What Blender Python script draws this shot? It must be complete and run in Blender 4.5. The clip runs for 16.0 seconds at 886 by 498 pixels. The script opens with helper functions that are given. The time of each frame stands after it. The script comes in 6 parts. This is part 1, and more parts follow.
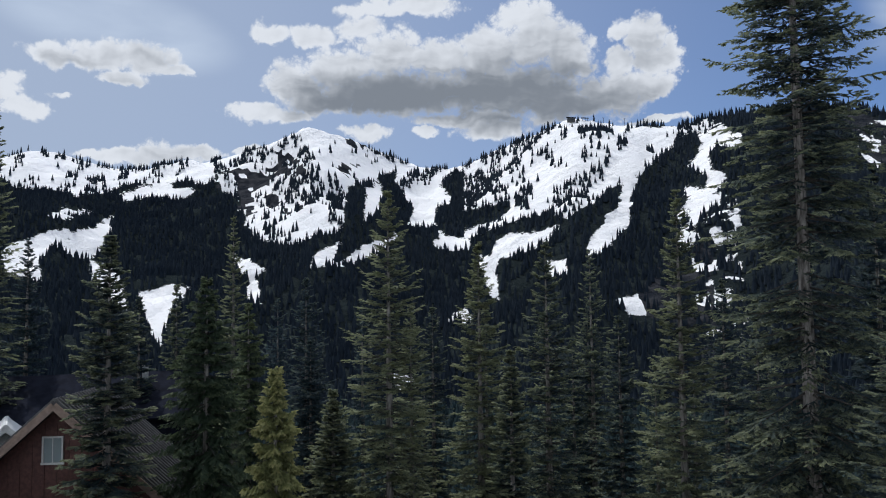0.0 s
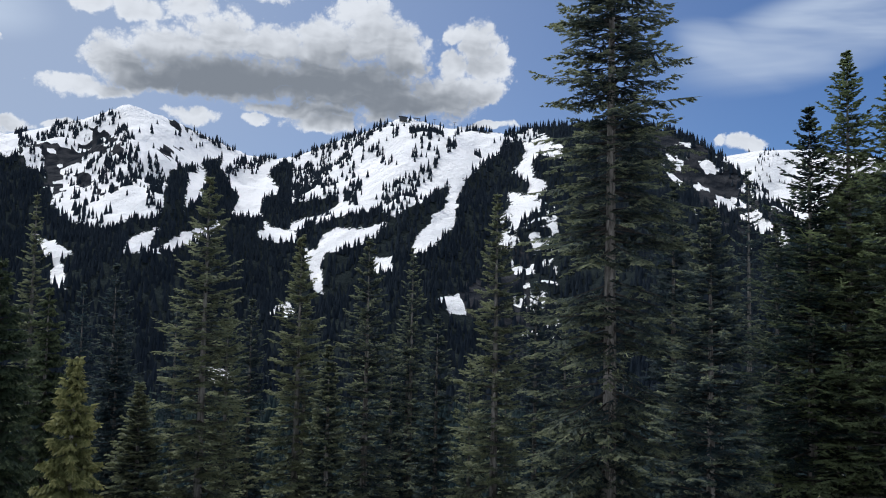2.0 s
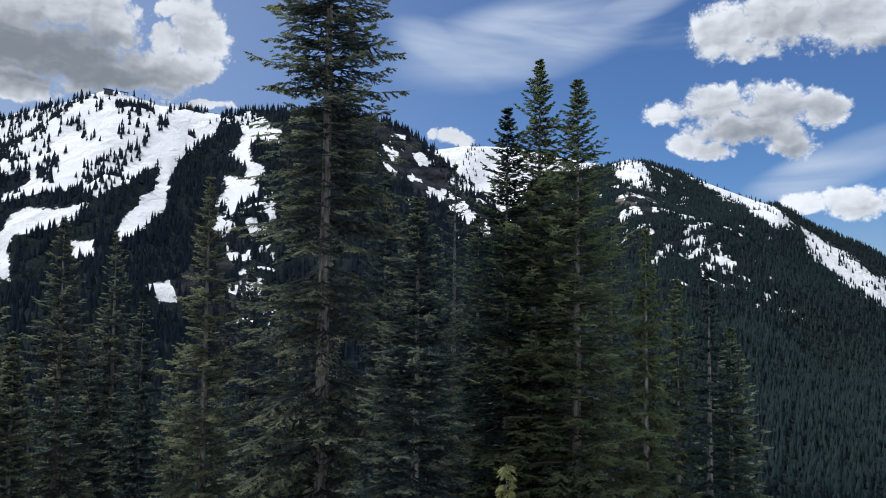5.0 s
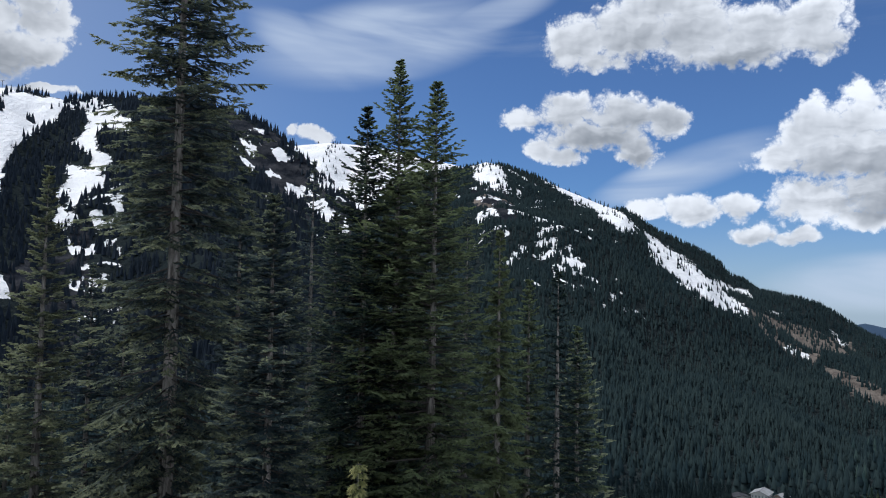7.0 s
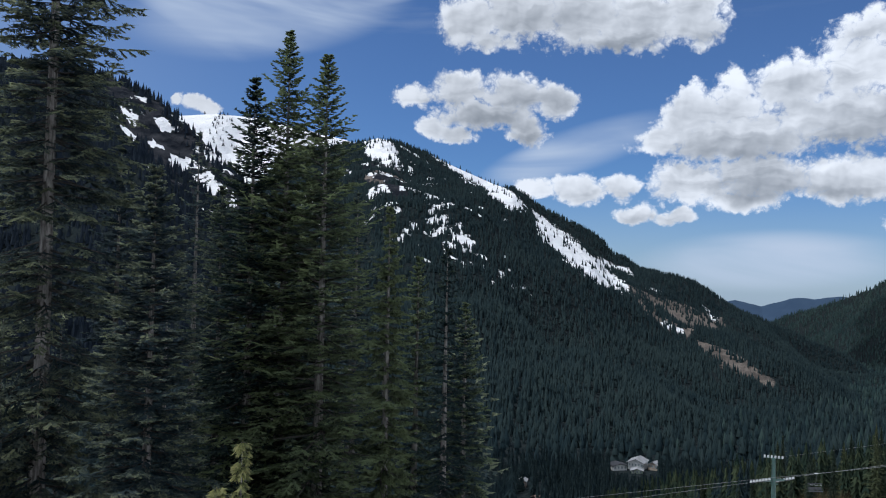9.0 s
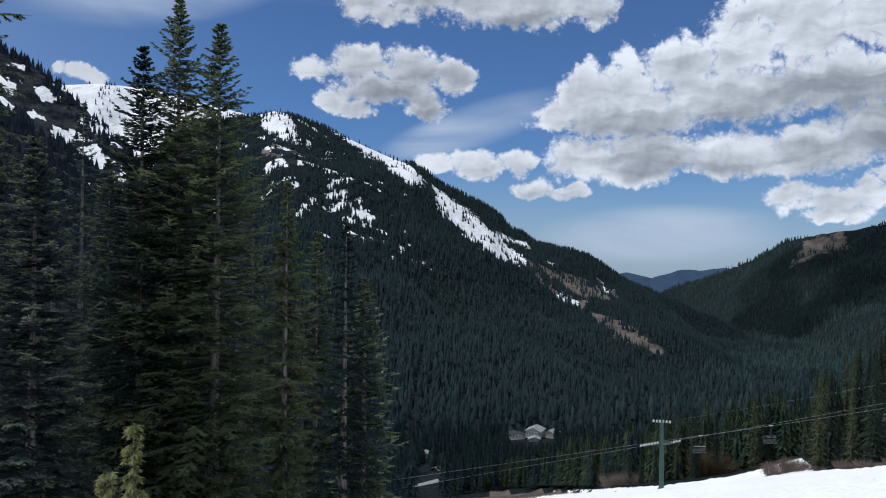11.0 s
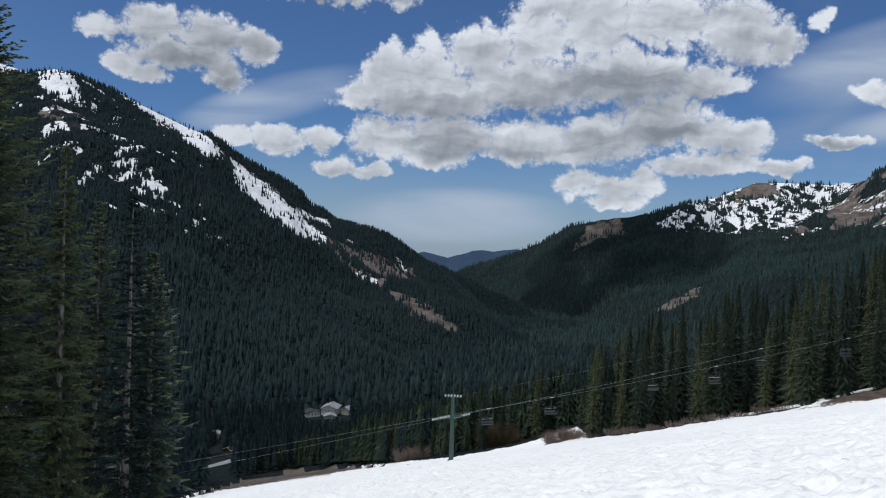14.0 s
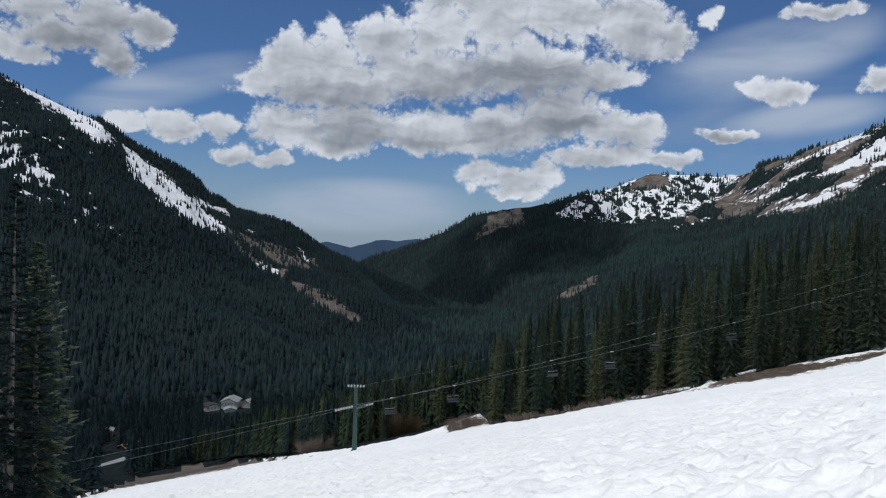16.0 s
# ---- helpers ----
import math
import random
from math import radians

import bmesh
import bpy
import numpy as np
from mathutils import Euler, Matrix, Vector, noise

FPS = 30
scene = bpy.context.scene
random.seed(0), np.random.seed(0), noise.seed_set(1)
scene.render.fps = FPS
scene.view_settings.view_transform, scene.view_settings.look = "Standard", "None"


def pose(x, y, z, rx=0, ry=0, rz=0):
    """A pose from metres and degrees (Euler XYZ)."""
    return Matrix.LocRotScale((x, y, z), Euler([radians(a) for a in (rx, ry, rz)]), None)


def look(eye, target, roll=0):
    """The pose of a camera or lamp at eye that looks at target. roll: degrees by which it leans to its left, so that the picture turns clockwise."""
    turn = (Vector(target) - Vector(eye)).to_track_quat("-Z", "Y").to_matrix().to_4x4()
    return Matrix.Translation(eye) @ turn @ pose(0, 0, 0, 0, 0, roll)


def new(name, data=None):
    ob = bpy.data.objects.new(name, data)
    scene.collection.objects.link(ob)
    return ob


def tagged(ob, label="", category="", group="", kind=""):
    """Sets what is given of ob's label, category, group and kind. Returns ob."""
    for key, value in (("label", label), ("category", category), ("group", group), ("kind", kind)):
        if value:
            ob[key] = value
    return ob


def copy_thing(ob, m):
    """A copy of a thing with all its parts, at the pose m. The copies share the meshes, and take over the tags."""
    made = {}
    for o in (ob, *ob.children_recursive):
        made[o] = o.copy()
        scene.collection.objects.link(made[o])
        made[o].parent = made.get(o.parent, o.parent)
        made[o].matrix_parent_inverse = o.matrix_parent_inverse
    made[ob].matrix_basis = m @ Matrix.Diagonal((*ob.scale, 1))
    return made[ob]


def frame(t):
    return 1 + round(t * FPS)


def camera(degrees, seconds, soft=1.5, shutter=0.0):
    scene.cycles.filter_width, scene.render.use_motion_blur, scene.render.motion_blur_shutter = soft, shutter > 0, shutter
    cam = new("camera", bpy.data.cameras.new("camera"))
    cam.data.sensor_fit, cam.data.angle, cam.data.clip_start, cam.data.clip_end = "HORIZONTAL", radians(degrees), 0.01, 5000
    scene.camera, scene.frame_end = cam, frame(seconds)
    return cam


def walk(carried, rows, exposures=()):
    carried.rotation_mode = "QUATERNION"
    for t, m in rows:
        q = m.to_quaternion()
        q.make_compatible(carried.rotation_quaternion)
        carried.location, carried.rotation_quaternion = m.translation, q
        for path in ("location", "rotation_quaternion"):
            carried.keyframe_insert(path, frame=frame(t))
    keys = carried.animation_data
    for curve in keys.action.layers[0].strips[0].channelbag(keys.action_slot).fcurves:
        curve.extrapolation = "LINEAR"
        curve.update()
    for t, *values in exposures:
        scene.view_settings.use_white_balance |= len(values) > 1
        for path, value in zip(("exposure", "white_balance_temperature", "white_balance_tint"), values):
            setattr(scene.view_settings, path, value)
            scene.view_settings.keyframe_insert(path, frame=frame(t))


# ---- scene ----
# ---------------------------------------------------------------- camera
EYE = 1.65       # eye height over the snow
ARM = 0.35       # the phone is held out before a body that turns on the spot
cam = camera(56.16, 16.0, soft=1.1)
TURNS = [  # seconds, yaw, pitch, roll
    (0.0, 0.058, 4.268, 0.775),
    (0.5, -1.812, 4.025, 0.178),
    (1.0, -4.971, 3.902, -0.533),
    (1.5, -8.685, 4.058, -0.929),
    (2.0, -12.047, 4.018, -1.187),
    (2.5, -15.520, 3.838, -1.390),
    (3.0, -17.894, 3.805, -0.978),
    (3.5, -20.352, 3.675, -0.718),
    (4.0, -23.805, 3.561, -0.651),
    (4.5, -27.419, 3.509, -0.817),
    (5.0, -31.362, 3.408, -0.742),
    (7.5, -42.953, 3.336, -1.241),
    (8.0, -44.950, 3.006, -1.289),
    (10.5, -53.670, 0.662, -1.041),
    (11.0, -55.517, 0.431, -0.861),
    (11.5, -57.884, 0.214, -1.081),
    (12.0, -60.242, -0.054, -0.875),
    (12.5, -62.403, -0.230, -0.827),
    (13.0, -64.335, 0.071, -1.561),
    (13.5, -66.427, -0.194, -2.316),
    (14.0, -69.242, -0.726, -2.271),
    (14.5, -72.322, -0.779, -2.207),
    (15.0, -73.621, -1.158, -2.375),
    (15.5, -74.629, -1.410, -2.128),
    (16.0, -75.933, -1.179, -2.206),
]
ROWS = []
for t, yaw, pitch, roll in TURNS:
    a = radians(-yaw)
    ROWS.append((t, pose(ARM * math.sin(a), ARM * math.cos(a) - ARM, EYE, 90 + pitch, roll, yaw)))
LIGHT = [  # seconds, stops, kelvin, tint
    (0.0, -0.06, 6150, 10), (5.0, 0.0, 6130, 10), (8.0, -0.06, 6000, 10), (11.0, -0.25, 5950, 10), (13.0, -0.40, 5980, 10), (14.0, -0.43, 6100, 10), (15.0, -0.58, 6060, 10), (16.0, -0.52, 6080, 10),
]
walk(cam, ROWS, LIGHT)

# ---------------------------------------------------------------- small helpers
rng = np.random.default_rng(7)


def bearing(az, el, d):
    """The place d metres from the eye, level distance, at a bearing and an elevation in degrees."""
    return Vector((d * math.sin(radians(az)), d * math.cos(radians(az)), EYE + d * math.tan(radians(el))))


def lattice(ix, iy, seed):
    h = (ix.astype(np.int64) * 374761393 + iy.astype(np.int64) * 668265263 + seed * 982451653) & 0x7FFFFFFF
    h = ((h ^ (h >> 13)) * 1274126177) & 0x7FFFFFFF
    return ((h ^ (h >> 16)) & 0xFFFF) / 65535.0


def value_noise(x, y, seed=0):
    ix, iy = np.floor(x), np.floor(y)
    fx, fy = x - ix, y - iy
    fx, fy = fx * fx * (3 - 2 * fx), fy * fy * (3 - 2 * fy)
    a, b = lattice(ix, iy, seed), lattice(ix + 1, iy, seed)
    c, d = lattice(ix, iy + 1, seed), lattice(ix + 1, iy + 1, seed)
    return (a + (b - a) * fx) * (1 - fy) + (c + (d - c) * fx) * fy


def fbm(x, y, octaves=4, seed=0):
    total, amp, norm = 0.0, 1.0, 0.0
    for k in range(octaves):
        total = total + amp * value_noise(x * 2 ** k + 17.3 * k, y * 2 ** k - 9.1 * k, seed + k)
        norm += amp
        amp *= 0.5
    return total / norm


def inside(az, el, polygon):
    """Signed distance in degrees to a polygon of bearings and elevations, positive inside."""
    p = np.array(polygon)
    out = np.full(az.shape, -2.0)
    lo, hi = p.min(0) - 2, p.max(0) + 2
    near = (az > lo[0]) & (az < hi[0]) & (el > lo[1]) & (el < hi[1])
    x, y = az[near], el[near]
    best, odd = np.full(x.shape, 4.0), np.zeros(x.shape, bool)
    for (x0, y0), (x1, y1) in zip(p, np.roll(p, -1, 0)):
        ex, ey = x1 - x0, y1 - y0
        u = np.clip(((x - x0) * ex + (y - y0) * ey) / (ex * ex + ey * ey + 1e-9), 0, 1)
        best = np.minimum(best, np.hypot(x - x0 - u * ex, y - y0 - u * ey))
        odd ^= ((y0 > y) != (y1 > y)) & (x < (x1 - x0) * (y - y0) / (y1 - y0 + 1e-9) + x0)
    out[near] = np.clip(np.where(odd, best, -best), -2, 2)
    return out


def tri_mesh(name, verts, tris, material=None, smooth=False):
    """A mesh from arrays of vertices and triangles (or quads)."""
    me = bpy.data.meshes.new(name)
    verts, tris = np.asarray(verts, np.float32), np.asarray(tris, np.int32)
    k = tris.shape[1]
    me.vertices.add(len(verts))
    me.vertices.foreach_set("co", verts.ravel())
    me.loops.add(tris.size)
    me.loops.foreach_set("vertex_index", tris.ravel())
    me.polygons.add(len(tris))
    me.polygons.foreach_set("loop_start", np.arange(0, tris.size, k, dtype=np.int32))
    me.polygons.foreach_set("use_smooth", np.full(len(tris), smooth))
    me.update(calc_edges=True)
    if material:
        me.materials.append(material)
    return me


def thing(name, label, category, group="", kind=""):
    return tagged(new(name), label, category, group, kind)


def part(name, bm, material, parent, label=""):
    """Links a bmesh, or a finished mesh, as one part under a thing or a part."""
    if isinstance(bm, bmesh.types.BMesh):
        me = bpy.data.meshes.new(name)
        bm.to_mesh(me)
        bm.free()
        me.materials.append(material)
    else:
        me = bm
    ob = new(name, me)
    ob.parent = parent
    return tagged(ob, label)


def box(bm, size, m, bevel=0.0):
    made = bmesh.ops.create_cube(bm, size=1.0, matrix=m @ Matrix.Diagonal((*size, 1)))
    if bevel:
        edges = list({e for v in made["verts"] for e in v.link_edges})
        bmesh.ops.bevel(bm, geom=edges, offset=bevel, segments=2, affect="EDGES", profile=0.5)
    return made


def rod(bm, a, b, r0, r1=None, sides=8):
    a, b = Vector(a), Vector(b)
    turn = (b - a).to_track_quat("Z", "Y").to_matrix().to_4x4()
    m = Matrix.Translation((a + b) / 2) @ turn
    bmesh.ops.create_cone(bm, cap_ends=True, segments=sides, radius1=r0, radius2=r0 if r1 is None else r1, depth=(b - a).length, matrix=m)


# ---------------------------------------------------------------- light
SUN_AZ, SUN_EL = -40.0, 60.0
SKY, SUN = 0.08, 2.95
# heaps of cumulus: bearing, elevation, half width, half height, greyness of the underside
CLOUDS = []
CLOUDS += [  # over the ski mountain
    (-10.2, 15.4, 2.3, 1.6, 0.3), (-7.1, 16.4, 2.9, 1.8, 0.35), (-3.5, 17.5, 2.9, 1.8, 0.3), (0.0, 17.3, 2.7, 1.6, 0.3), (3.6, 17.6, 2.9, 1.8, 0.3),
    (6.8, 18.1, 3.1, 1.9, 0.3), (9.1, 17.0, 2.1, 1.8, 0.3), (12.1, 14.4, 3.7, 1.6, 0.8), (14.4, 14.8, 1.8, 1.4, 0.3),
    (-3.2, 14.9, 7.8, 1.6, 1.4), (4.7, 15.0, 7.4, 2.0, 1.4), (8.6, 13.9, 5.5, 1.2, 1.2), (-8.7, 14.3, 3.1, 1.0, 0.9),
    (6.0, 19.7, 2.7, 1.4, 0.2), (12.4, 18.4, 1.2, 0.9, 0.2), (14.1, 18.0, 1.4, 1.6, 0.3), (15.7, 17.1, 0.8, 1.2, 0.2),
]
CLOUDS += [  # over the ski mountain
    (-11.9, 18.6, 1.6, 0.8, 0.1), (-8.7, 18.6, 1.8, 1.0, 0.2), (-5.5, 19.1, 1.9, 0.9, 0.2), (-2.3, 20.5, 4.3, 0.7, 0.2),
    (-5.5, 20.2, 1.9, 0.6, 0.1), (-12.9, 13.4, 2.3, 0.6, 0), (-10.6, 13.3, 1.6, 0.6, 0), (-5.2, 12.2, 2.1, 0.6, 0.1),
    (-1.2, 12.2, 1.2, 0.5, 0), (3.5, 12.4, 2.7, 0.8, 0.2), (1.9, 13.1, 4.7, 0.6, 0.5), (14.7, 12.4, 2.3, 0.3, 0),
    (12.5, 16.4, 1.2, 1.2, 0.2),
]
CLOUDS += [  # low over the left ridges
    (-25.4, 16.1, 2.3, 0.8, 0.2), (-22.6, 16.4, 2.5, 1.1, 0.3), (-19.8, 16.4, 2.1, 1.0, 0.3), (-21.0, 15.1, 1.9, 0.6, 0.3), (-18.1, 16.0, 1.4, 0.4, 0.1),
    (-28.0, 13.9, 1.2, 1.0, 0.1), (-27.1, 12.9, 1.6, 0.7, 0.2), (-24.9, 13.8, 1.0, 0.3, 0), (-18.7, 10.5, 2.3, 0.9, 0.3),
    (-21.0, 10.1, 1.8, 0.6, 0.1), (-16.4, 10.5, 1.8, 0.5, 0.1), (-23.2, 10.1, 1.4, 0.3, 0), (-13.2, 10.9, 0.9, 0.3, 0),
]
CLOUDS += [  # over the forest ridge
    (50.1, 17.5, 2.7, 1.7, 0.5), (53.8, 18.1, 3.5, 1.9, 0.6), (57.9, 17.9, 3.5, 2.1, 0.7), (61.9, 17.3, 3.5, 1.8, 0.7), (65.4, 17.6, 2.3, 1.6, 0.6),
    (60.5, 16.2, 3.1, 0.7, 1), (51.5, 16.1, 1.9, 0.6, 0.4), (56.0, 19.5, 4.7, 0.9, 0.3), (46.5, 12.4, 1.9, 0.8, 0.2),
    (49.4, 12.9, 2.3, 1.2, 0.35), (53.4, 12.7, 2.9, 1.3, 0.45), (56.1, 12.2, 1.6, 1.1, 0.4), (51.5, 11.3, 3.9, 0.9, 0.9),
    (54.2, 10.1, 1.8, 0.9, 0.7), (47.3, 10.2, 1.2, 0.9, 0.2), (49.4, 9.9, 1.9, 0.7, 0.4), (68.0, 13.0, 1.2, 0.8, 0.1),
]
CLOUDS += [  # over the forest ridge
    (30.5, 11.2, 0.6, 0.6, 0), (32.0, 11.0, 1.6, 0.6, 0.1), (15.0, 16.5, 2.1, 1.4, 0.2),
    (14.8, 14.7, 1.2, 1.2, 0.3),
]
CLOUDS += [  # over the valley mouth
    (65.2, 11.1, 2.1, 1.4, 0.35), (63.3, 9.8, 1.6, 1.1, 0.3), (67.8, 11.4, 2.3, 1.2, 0.35), (71.3, 12.6, 2.7, 1.6, 0.4), (75.1, 13.6, 2.9, 1.8, 0.4),
    (79.3, 14.5, 3.3, 1.8, 0.4), (83.7, 15.0, 3.5, 1.6, 0.4), (88.0, 14.0, 3.1, 1.9, 0.6), (91.0, 13.2, 1.5, 1.3, 0.5),
    (67.9, 9.5, 5.9, 1.2, 0.9), (74.5, 10.6, 5.9, 1.5, 0.9), (80.9, 11.1, 5.9, 1.6, 1), (86.0, 10.7, 3.1, 0.9, 0.8),
    (77.3, 15.8, 3.9, 1.0, 0.3), (65.3, 6.7, 3.3, 1.2, 0.4), (69.6, 7.1, 4.3, 1.3, 0.9), (74.7, 6.7, 4.3, 1.2, 0.8),
]
CLOUDS += [  # over the valley mouth
    (79.6, 7.0, 4.3, 1.4, 0.8), (84.0, 8.3, 3.5, 1.4, 0.9), (87.6, 7.4, 3.5, 1.0, 0.7), (86.6, 5.6, 4.3, 0.6, 0.5),
    (91.1, 5.3, 2.3, 0.5, 0.4), (68.1, 5.5, 3.5, 0.6, 0.4), (78.2, 4.1, 1.6, 0.8, 0.3), (80.7, 3.8, 1.9, 0.8, 0.4),
    (82.7, 4.2, 1.6, 0.9, 0.2), (80.9, 2.8, 2.7, 0.4, 0.1), (54.9, 6.3, 1.6, 0.7, 0.2), (57.7, 6.3, 2.1, 0.9, 0.4),
    (60.7, 6.5, 1.6, 0.8, 0.3), (61.5, 4.7, 1.9, 0.6, 0.5), (64.2, 4.5, 1.6, 0.4, 0.3), (67.9, 13.1, 1.1, 0.6, 0.1),
]
CLOUDS += [  # over the valley mouth
    (96.2, 9.9, 1.4, 0.6, 0.2), (94.5, 7.1, 2.3, 0.4, 0.7),
    (93.4, 14.4, 0.9, 0.7, 0.1), (95.4, 4.4, 0.9, 0.3, 0),
]
CLOUDS += [  # over the far right
    (97.6, 9.6, 2.5, 0.7, 0.5), (103.3, 10.2, 1.2, 1.0, 0.3), (100.0, 14.4, 2.7, 0.6, 0.4),
]


# thin high cloud: bearing, elevation, half length, half width, tilt
CIRRUS = [(36.5, 17.4, 10.5, 3.2, 11.0), (43.5, 19.0, 6.0, 1.3, 16.0), (31.5, 16.6, 5.0, 2.0, -25.0), (57.6, 8.9, 7.5, 1.7, 18.0), (96.5, 11.8, 8.5, 2.6, 14.0), (99.0, 8.0, 6.0, 1.4, 8.0), (70.0, 1.6, 9.0, 2.2, 2.0), (-22.0, 18.5, 9.0, 3.0, -10.0)]


def node(tree, kind, **values):
    n = tree.nodes.new(kind)
    for key, v in values.items():
        if key.startswith("in_"):
            n.inputs[int(key[3:])].default_value = v
        else:
            setattr(n, key, v)
    return n


def maths(tree, op, a, b=None, c=None, clamp=False):
    n = node(tree, "ShaderNodeMath", operation=op, use_clamp=clamp)
    for k, v in enumerate((a, b, c)):
        if v is None:
            continue
        if isinstance(v, (int, float)):
            n.inputs[k].default_value = v
        else:
            tree.links.new(v, n.inputs[k])
    return n.outputs[0]


def remap(tree, v, a, b, c=0.0, d=1.0, kind="SMOOTHSTEP"):
    n = node(tree, "ShaderNodeMapRange", interpolation_type=kind, in_1=a, in_2=b, in_3=c, in_4=d)
    tree.links.new(v, n.inputs[0])
    return n.outputs[0]


def mix(tree, factor, a, b):
    n = node(tree, "ShaderNodeMix", data_type="RGBA")
    for k, v in ((0, factor), (6, a), (7, b)):
        if isinstance(v, (int, float)):
            n.inputs[k].default_value = v
        elif isinstance(v, tuple):
            n.inputs[k].default_value = (*v, 1) if len(v) == 3 else v
        else:
            tree.links.new(v, n.inputs[k])
    return n.outputs[2]


def noise_tex(tree, vector, scale, detail=4.0, rough=0.5, distortion=0.0):
    n = node(tree, "ShaderNodeTexNoise")
    n.inputs["Scale"].default_value, n.inputs["Detail"].default_value = scale, detail
    n.inputs["Roughness"].default_value, n.inputs["Distortion"].default_value = rough, distortion
    if vector is not None:
        tree.links.new(vector, n.inputs["Vector"])
    return n.outputs[0]


def build_world():
    world = bpy.data.worlds.new("sky")
    scene.world = world
    world.use_nodes = True
    tree = world.node_tree
    tree.nodes.clear()
    link = tree.links.new
    sky = node(tree, "ShaderNodeTexSky", sky_type="NISHITA", sun_disc=False, sun_elevation=radians(SUN_EL), sun_rotation=radians(SUN_AZ), altitude=1500.0, air_density=1.0, dust_density=0.1, ozone_density=4.0)
    way = node(tree, "ShaderNodeTexCoord").outputs["Generated"]
    xyz = node(tree, "ShaderNodeSeparateXYZ")
    link(way, xyz.inputs[0])
    x, y, z = xyz.outputs
    az = maths(tree, "MULTIPLY", maths(tree, "ARCTAN2", x, y), 180 / math.pi)
    el = maths(tree, "MULTIPLY", maths(tree, "ARCSINE", z), 180 / math.pi)
    plane = node(tree, "ShaderNodeCombineXYZ")
    link(az, plane.inputs[0])
    link(el, plane.inputs[1])
    plane.inputs[2].default_value = 6.1
    flat = plane.outputs[0]
    warp = node(tree, "ShaderNodeTexNoise")
    warp.inputs["Scale"].default_value, warp.inputs["Detail"].default_value = 0.55, 3.0
    link(flat, warp.inputs["Vector"])
    push = node(tree, "ShaderNodeVectorMath", operation="MULTIPLY_ADD")
    link(warp.outputs["Color"], push.inputs[0])
    push.inputs[1].default_value, push.inputs[2].default_value = (2.6, 1.7, 0.0), (-1.3, -0.85, 0.0)
    moved = node(tree, "ShaderNodeVectorMath", operation="ADD")
    link(flat, moved.inputs[0])
    link(push.outputs[0], moved.inputs[1])
    bent = moved.outputs[0]

    def heap_at(ca, ce, ra, re):
        """Squared distance from the middle of one heap, in its own half sizes."""
        near = node(tree, "ShaderNodeVectorMath", operation="MULTIPLY_ADD")
        link(bent, near.inputs[0])
        near.inputs[1].default_value, near.inputs[2].default_value = (1 / ra, 1 / re, 0), (-ca / ra, -ce / re, 0)
        dot = node(tree, "ShaderNodeVectorMath", operation="DOT_PRODUCT")
        link(near.outputs[0], dot.inputs[0])
        link(near.outputs[0], dot.inputs[1])
        return dot.outputs["Value"]

    body, under = None, None
    for ca, ce, ra, re, grey in CLOUDS:
        re *= np.interp(ca, [44, 48, 60, 64, 92, 95], [1.0, 1.2, 1.2, 1.4, 1.35, 1.0])
        d2 = heap_at(ca, ce, ra, re)
        body = d2 if body is None else maths(tree, "SMOOTH_MIN", body, d2, 0.25)
        if grey >= 0.3:
            low = maths(tree, "MULTIPLY_ADD", heap_at(ca, ce - (0.45 if grey < 1.1 else 0.1) * re, 1.1 * ra, (1.05 if grey < 1.1 else 1.35) * re), -grey, 1.1 * grey)
            under = low if under is None else maths(tree, "SMOOTH_MAX", under, low, 0.25)
    under = maths(tree, "MAXIMUM", under, -0.4)
    # rounded lumps of two sizes break the outline
    lump = maths(tree, "ABSOLUTE", maths(tree, "MULTIPLY_ADD", noise_tex(tree, flat, 0.62, 2.0, 0.5, 0.2), 2.0, -1.0))
    fine = maths(tree, "ABSOLUTE", maths(tree, "MULTIPLY_ADD", noise_tex(tree, flat, 1.9, 5.0, 0.62, 0.1), 2.0, -1.0))
    rough = maths(tree, "ADD", maths(tree, "MULTIPLY_ADD", lump, 1.3, -0.25), maths(tree, "MULTIPLY_ADD", fine, 0.95, -0.2))
    density = maths(tree, "ADD", maths(tree, "SUBTRACT", 1.14, maths(tree, "MINIMUM", body, 4.0)), rough)
    cover = remap(tree, density, -0.1, 0.6)
    # underside greys, with long flat streaks
    squeeze = node(tree, "ShaderNodeMapping")
    squeeze.inputs["Rotation"].default_value = (0, 0, radians(4))
    squeeze.inputs["Scale"].default_value = (0.16, 0.75, 0.25)
    link(bent, squeeze.inputs[0])
    streak = noise_tex(tree, squeeze.outputs[0], 1.0, 3.0, 0.55, 0.4)
    # lumps are bright on the side of the sun, up and to the left
    shift = node(tree, "ShaderNodeMapping")
    shift.inputs["Location"].default_value = (-0.22, 0.36, 0.0)
    link(flat, shift.inputs[0])
    puff = maths(tree, "SUBTRACT", noise_tex(tree, shift.outputs[0], 0.7, 2.5, 0.5, 0.2), noise_tex(tree, flat, 0.7, 2.5, 0.5, 0.2))
    gloom = maths(tree, "ADD", under, maths(tree, "MULTIPLY_ADD", streak, 1.8, -0.9))
    gloom = maths(tree, "ADD", gloom, maths(tree, "MULTIPLY", puff, 0.9))
    gloom = maths(tree, "ADD", gloom, maths(tree, "MULTIPLY_ADD", remap(tree, body, 0.9, 0.1), 0.4, -0.35))
    shade = remap(tree, gloom, -0.55, 1.55)
    white = mix(tree, shade, (0.89, 0.91, 0.94), (0.26, 0.285, 0.32))
    bright = node(tree, "ShaderNodeVectorMath", operation="SCALE")
    link(white, bright.inputs[0])
